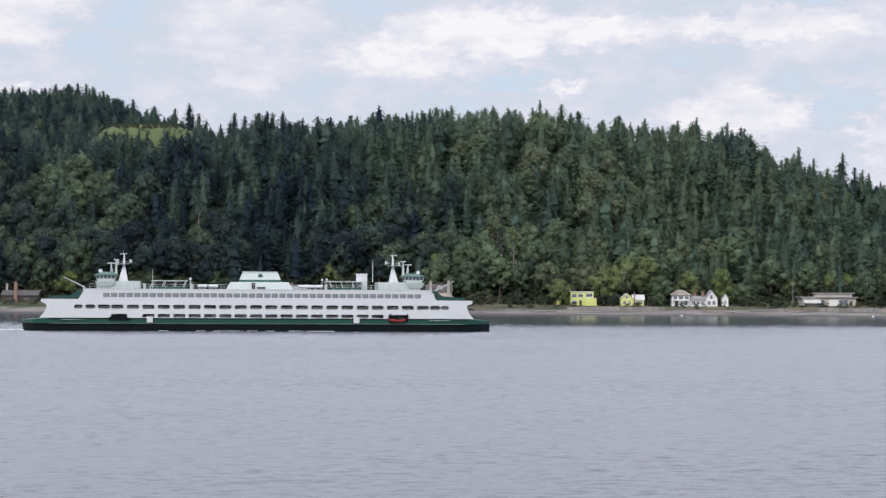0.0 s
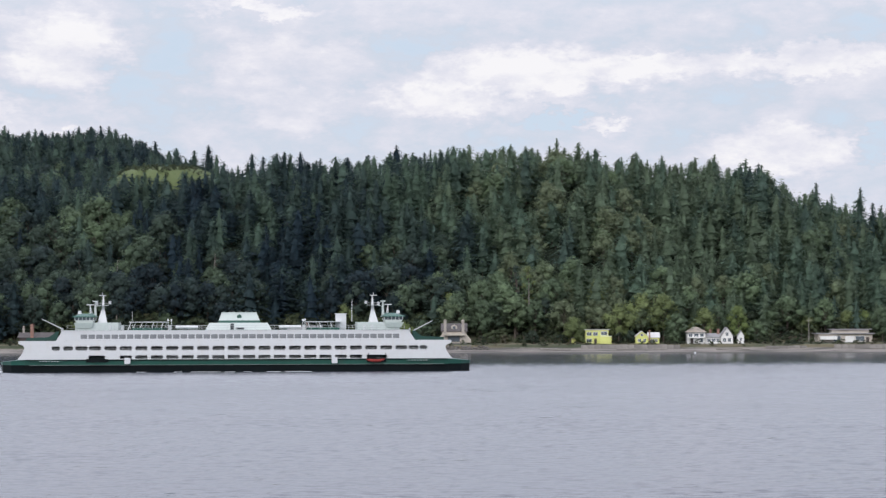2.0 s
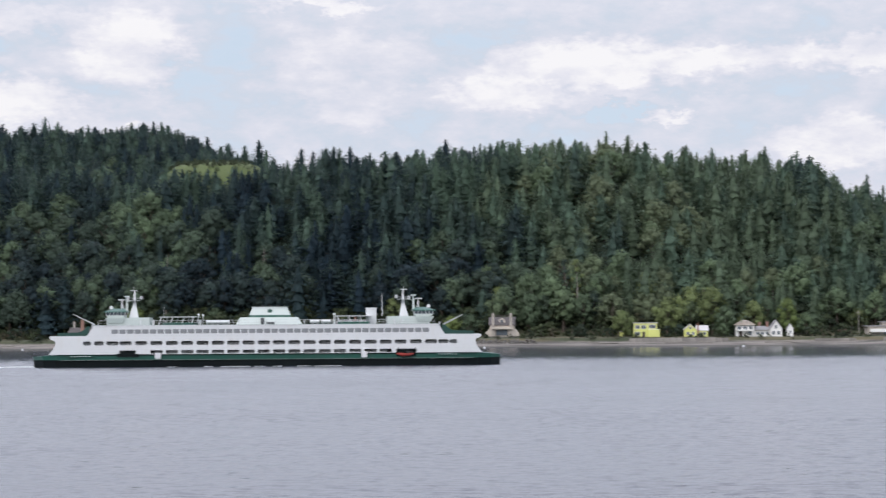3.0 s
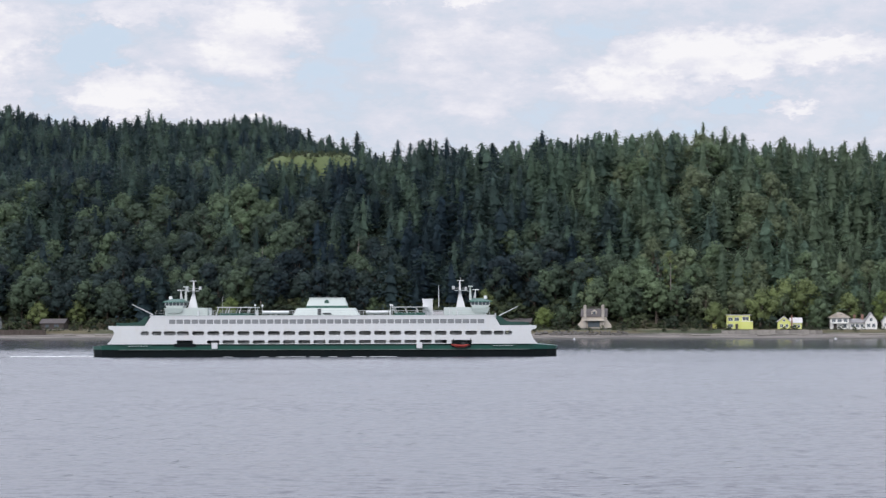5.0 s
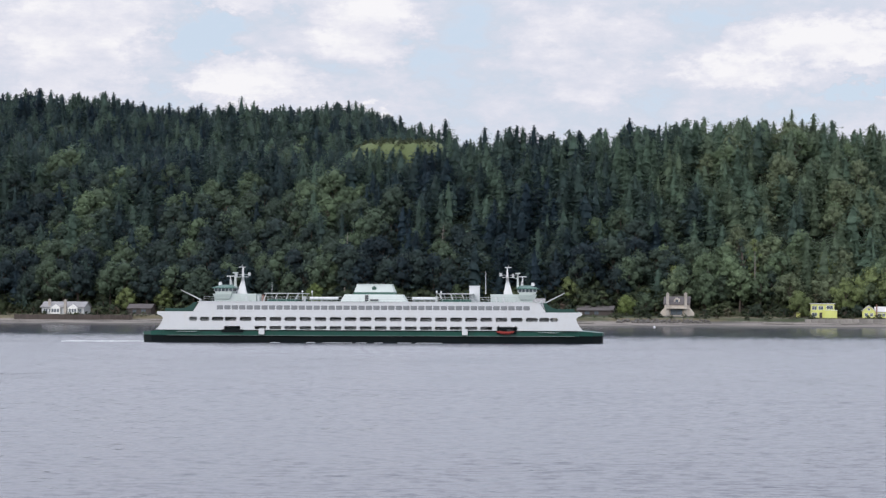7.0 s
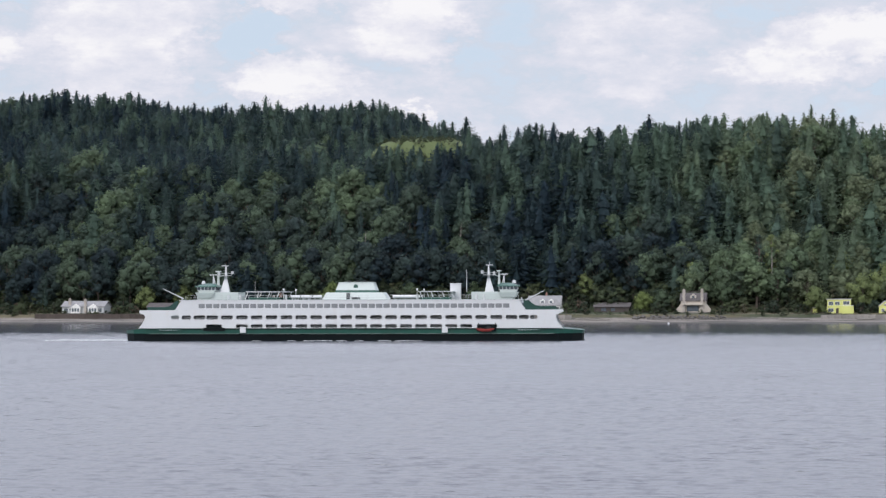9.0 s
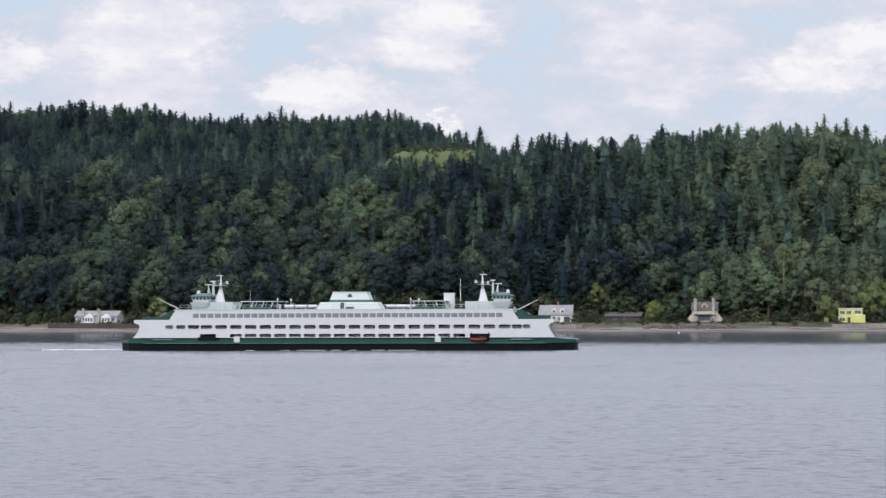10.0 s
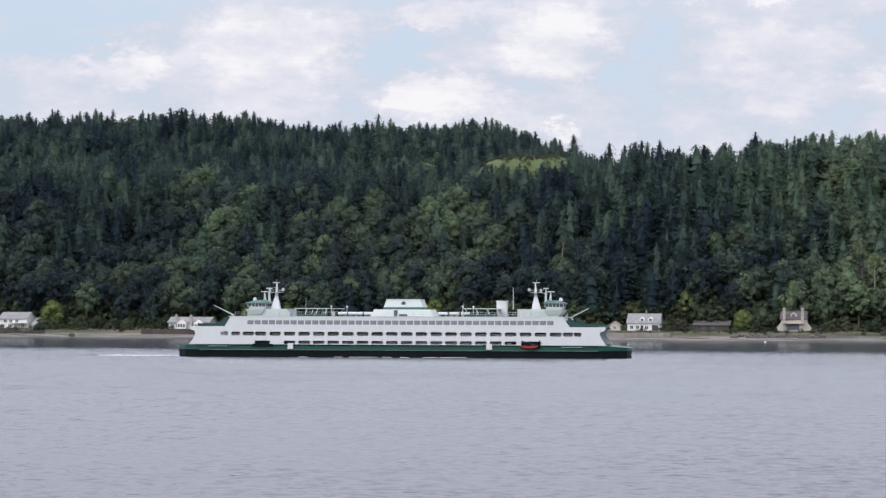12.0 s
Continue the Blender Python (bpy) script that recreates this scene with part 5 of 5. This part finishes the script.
        bm = bmesh.new()
        bm_box(bm, cx - 4.0, cx + 3.6, -9.5, 9.5, 10.45, 10.60)
        part("shelter_roof", bm, M["white"], F, "flat shelter roof")
        for yy in (-9.2, 9.2):
            for q in (-3.6, -1.2, 1.2, 3.2):
                part("shelter_post", shape(bm_tube, (cx + q + 0.6 * sx, yy, 8.82), (cx + q, yy, 10.46), 0.11, 0.11, 6), M["white"], F)
            boxpart("shelter_bench", M["green"], F, cx - 3.4, cx + 3.2, yy - 0.3, yy + 0.3, 8.83, 9.35)
            lp = part("deck_lamp_post", shape(bm_tube, (cx - sx * 4.2, yy, 8.83), (cx - sx * 4.2, yy, 11.0), 0.07, 0.05, 6), M["white"], F)
            part("lamp_head", shape(bm_tube, (cx - sx * 4.2, yy, 10.75), (cx - sx * 4.2, yy, 11.2), 0.22, 0.16, 8), M["white"], lp)
        # gangway booms over the end decks
        if sx < 0:
            part("boom", shape(bm_tube, (-37.0, -8.5, 9.0), (-41.6, -8.5, 11.2), 0.16, 0.09, 6), M["grey"], F, "grey boom")
        else:
            part("boom", shape(bm_tube, (38.2, -8.5, 8.6), (42.4, -8.5, 10.7), 0.16, 0.09, 6), M["grey"], F, "grey boom")
        part("boom_post", shape(bm_tube, (sx * 37.4, -8.5, 6.6), (sx * 37.4, -8.5, 9.2), 0.2, 0.16, 8), M["grey"], F)
    # white ventilator box and whip aerial
    boxpart("ventilator", M["white"], F, 20.9, 23.1, -4.5, -1.5, 8.83, 12.1, "tall white ventilator box")
    boxpart("ventilator_cap", M["white"], F, 20.8, 23.2, -4.6, -1.4, 12.102, 12.3)
    part("aerial", shape(bm_tube, (24.4, -3, 10.45), (24.4, -3, 15.3), 0.09, 0.04, 6), M["white"], F, "white whip aerial")
    part("aerial", shape(bm_tube, (-23.0, 3, 8.83), (-23.0, 3, 13.0), 0.06, 0.03, 6), M["grey"], F)
    for qx in (-27, -24.4, -14.5, 26.8, 28.4, 14.0):
        part("deck_vent", shape(bm_tube, (qx, -8.0, 8.83), (qx, -8.0, 9.9), 0.25, 0.3, 8), M["white"], F)
    # rescue boat
    bm = bmesh.new()
    pts = []
    for z, hw, hl in ((1.95, 0.3, 1.3), (2.22, 0.6, 1.85), (2.52, 0.65, 2.0)):
        pts.append([bm.verts.new((29.7 + hl * math.cos(k * math.tau / 14), -12.75 + hw * math.sin(k * math.tau / 14), z + (0.12 if abs(math.cos(k * math.tau / 14)) > 0.9 else 0))) for k in range(14)])
    for a, b in zip(pts, pts[1:]):
        for k in range(14):
            bm.faces.new((a[k], a[(k + 1) % 14], b[(k + 1) % 14], b[k]))
    bm.faces.new(pts[0][::-1]), bm.faces.new(pts[-1])
    bmp = bmesh.new()
    bm_prism(bmp, [(27.9, 2.0), (32.0, 2.0), (32.0, 2.9), (31.2, 3.0), (30.9, 3.3), (28.2, 3.3), (27.9, 3.0)], -12.42, -12.1)
    part("boat_bay", bmp, M["hull"], F, "dark boat bay")
    rb = part("rescue_boat", bm, M["red"], F, "orange red rescue boat")
    boxpart("console", M["black"], rb, 30.0, 30.8, -13.1, -12.4, 2.53, 3.05)
    boxpart("outboard_motor", M["black"], rb, 31.05, 31.4, -12.95, -12.5, 2.1, 2.9)
    bm = bmesh.new()
    for q in (28.2, 31.9):
        bm_tube(bm, (q, -11.9, 3.5), (q, -12.9, 3.75), 0.07, 0.07, 6)
        bm_tube(bm, (q, -12.9, 3.75), (q, -12.8, 3.0), 0.03, 0.03, 6)
    part("boat_davit", bm, M["hull"], F)
    # the sides stand a little inside the hull's length
    sides = {"side_plating", "end_bulwark", "cabin_wall", "gangway_box", "boat_platform", "boat_recess", "name_board", "promenade_rail", "stair_screen", "gallery_rail", "roof_deck",
             "roof_surface", "cabin_front", "roof_rail", "passenger_deck", "car_deck", "rescue_boat", "boat_bay", "boat_davit", "life_raft", "boom", "boom_post"}
    fit_in = Matrix.Translation((-0.3, 0, 0)) @ Matrix.Diagonal((0.984, 1, 1, 1))
    done = set()
    for o in F.children:
        if o.name.split(".")[0] not in sides:
            continue
        for q in (o, *o.children):
            if q.location.length > 0:
                q.location = fit_in @ q.location
            elif q.data.name not in done:
                done.add(q.data.name)
                q.data.transform(fit_in)
    return F


ferry = build_ferry()


def build_wake():
    """Thin foam astern and along the side, lying on the water and going with the ferry."""
    r = random.Random(9)
    bm = bmesh.new()

    def fleck(x, y, a, b):
        ring = []
        for k in range(7):
            g = k * math.tau / 7
            ring.append((x + a * math.cos(g) * r.uniform(0.6, 1.2), y + b * math.sin(g) * r.uniform(0.6, 1.2)))
        top = [bm.verts.new((p, q, 0.07)) for p, q in ring]
        low = [bm.verts.new((p, q, -0.05)) for p, q in ring]
        bm.faces.new(top)
        for k in range(7):
            j = (k + 1) % 7
            bm.faces.new((low[k], low[j], top[j], top[k]))

    for i in range(120):
        f = r.random() ** 0.8
        fleck(-49.5 - 18 * f, r.gauss(-4.0 - 2.0 * f, 0.9 + 0.8 * f), r.uniform(0.3, 1.1) * (1.1 - 0.6 * f), r.uniform(0.5, 1.4) * (1 - 0.7 * f))
    for i in range(12):
        x = r.choice((r.gauss(10, 4), r.gauss(-12, 6)))
        fleck(x, -12.6 - abs(r.gauss(0.5, 0.4)), r.uniform(0.6, 1.8), r.uniform(0.06, 0.14))
    return tagged(part("wake_foam", bm, M["foam"]), "thin white foam trailing from the ferry hull", "foam", kind="stuff")


wake = build_wake()

# ---- what moves ----
def motions():
    for ob in (ferry, wake):
        rows = []
        for k in range(5):
            t = 3.0 * k
            rows.append((t, pose(-39.8 - 1.50 * t, 452.0 - 0.60 * t, 0.0, 0, 0, 6.5)))
        walk(ob, rows)


motions()
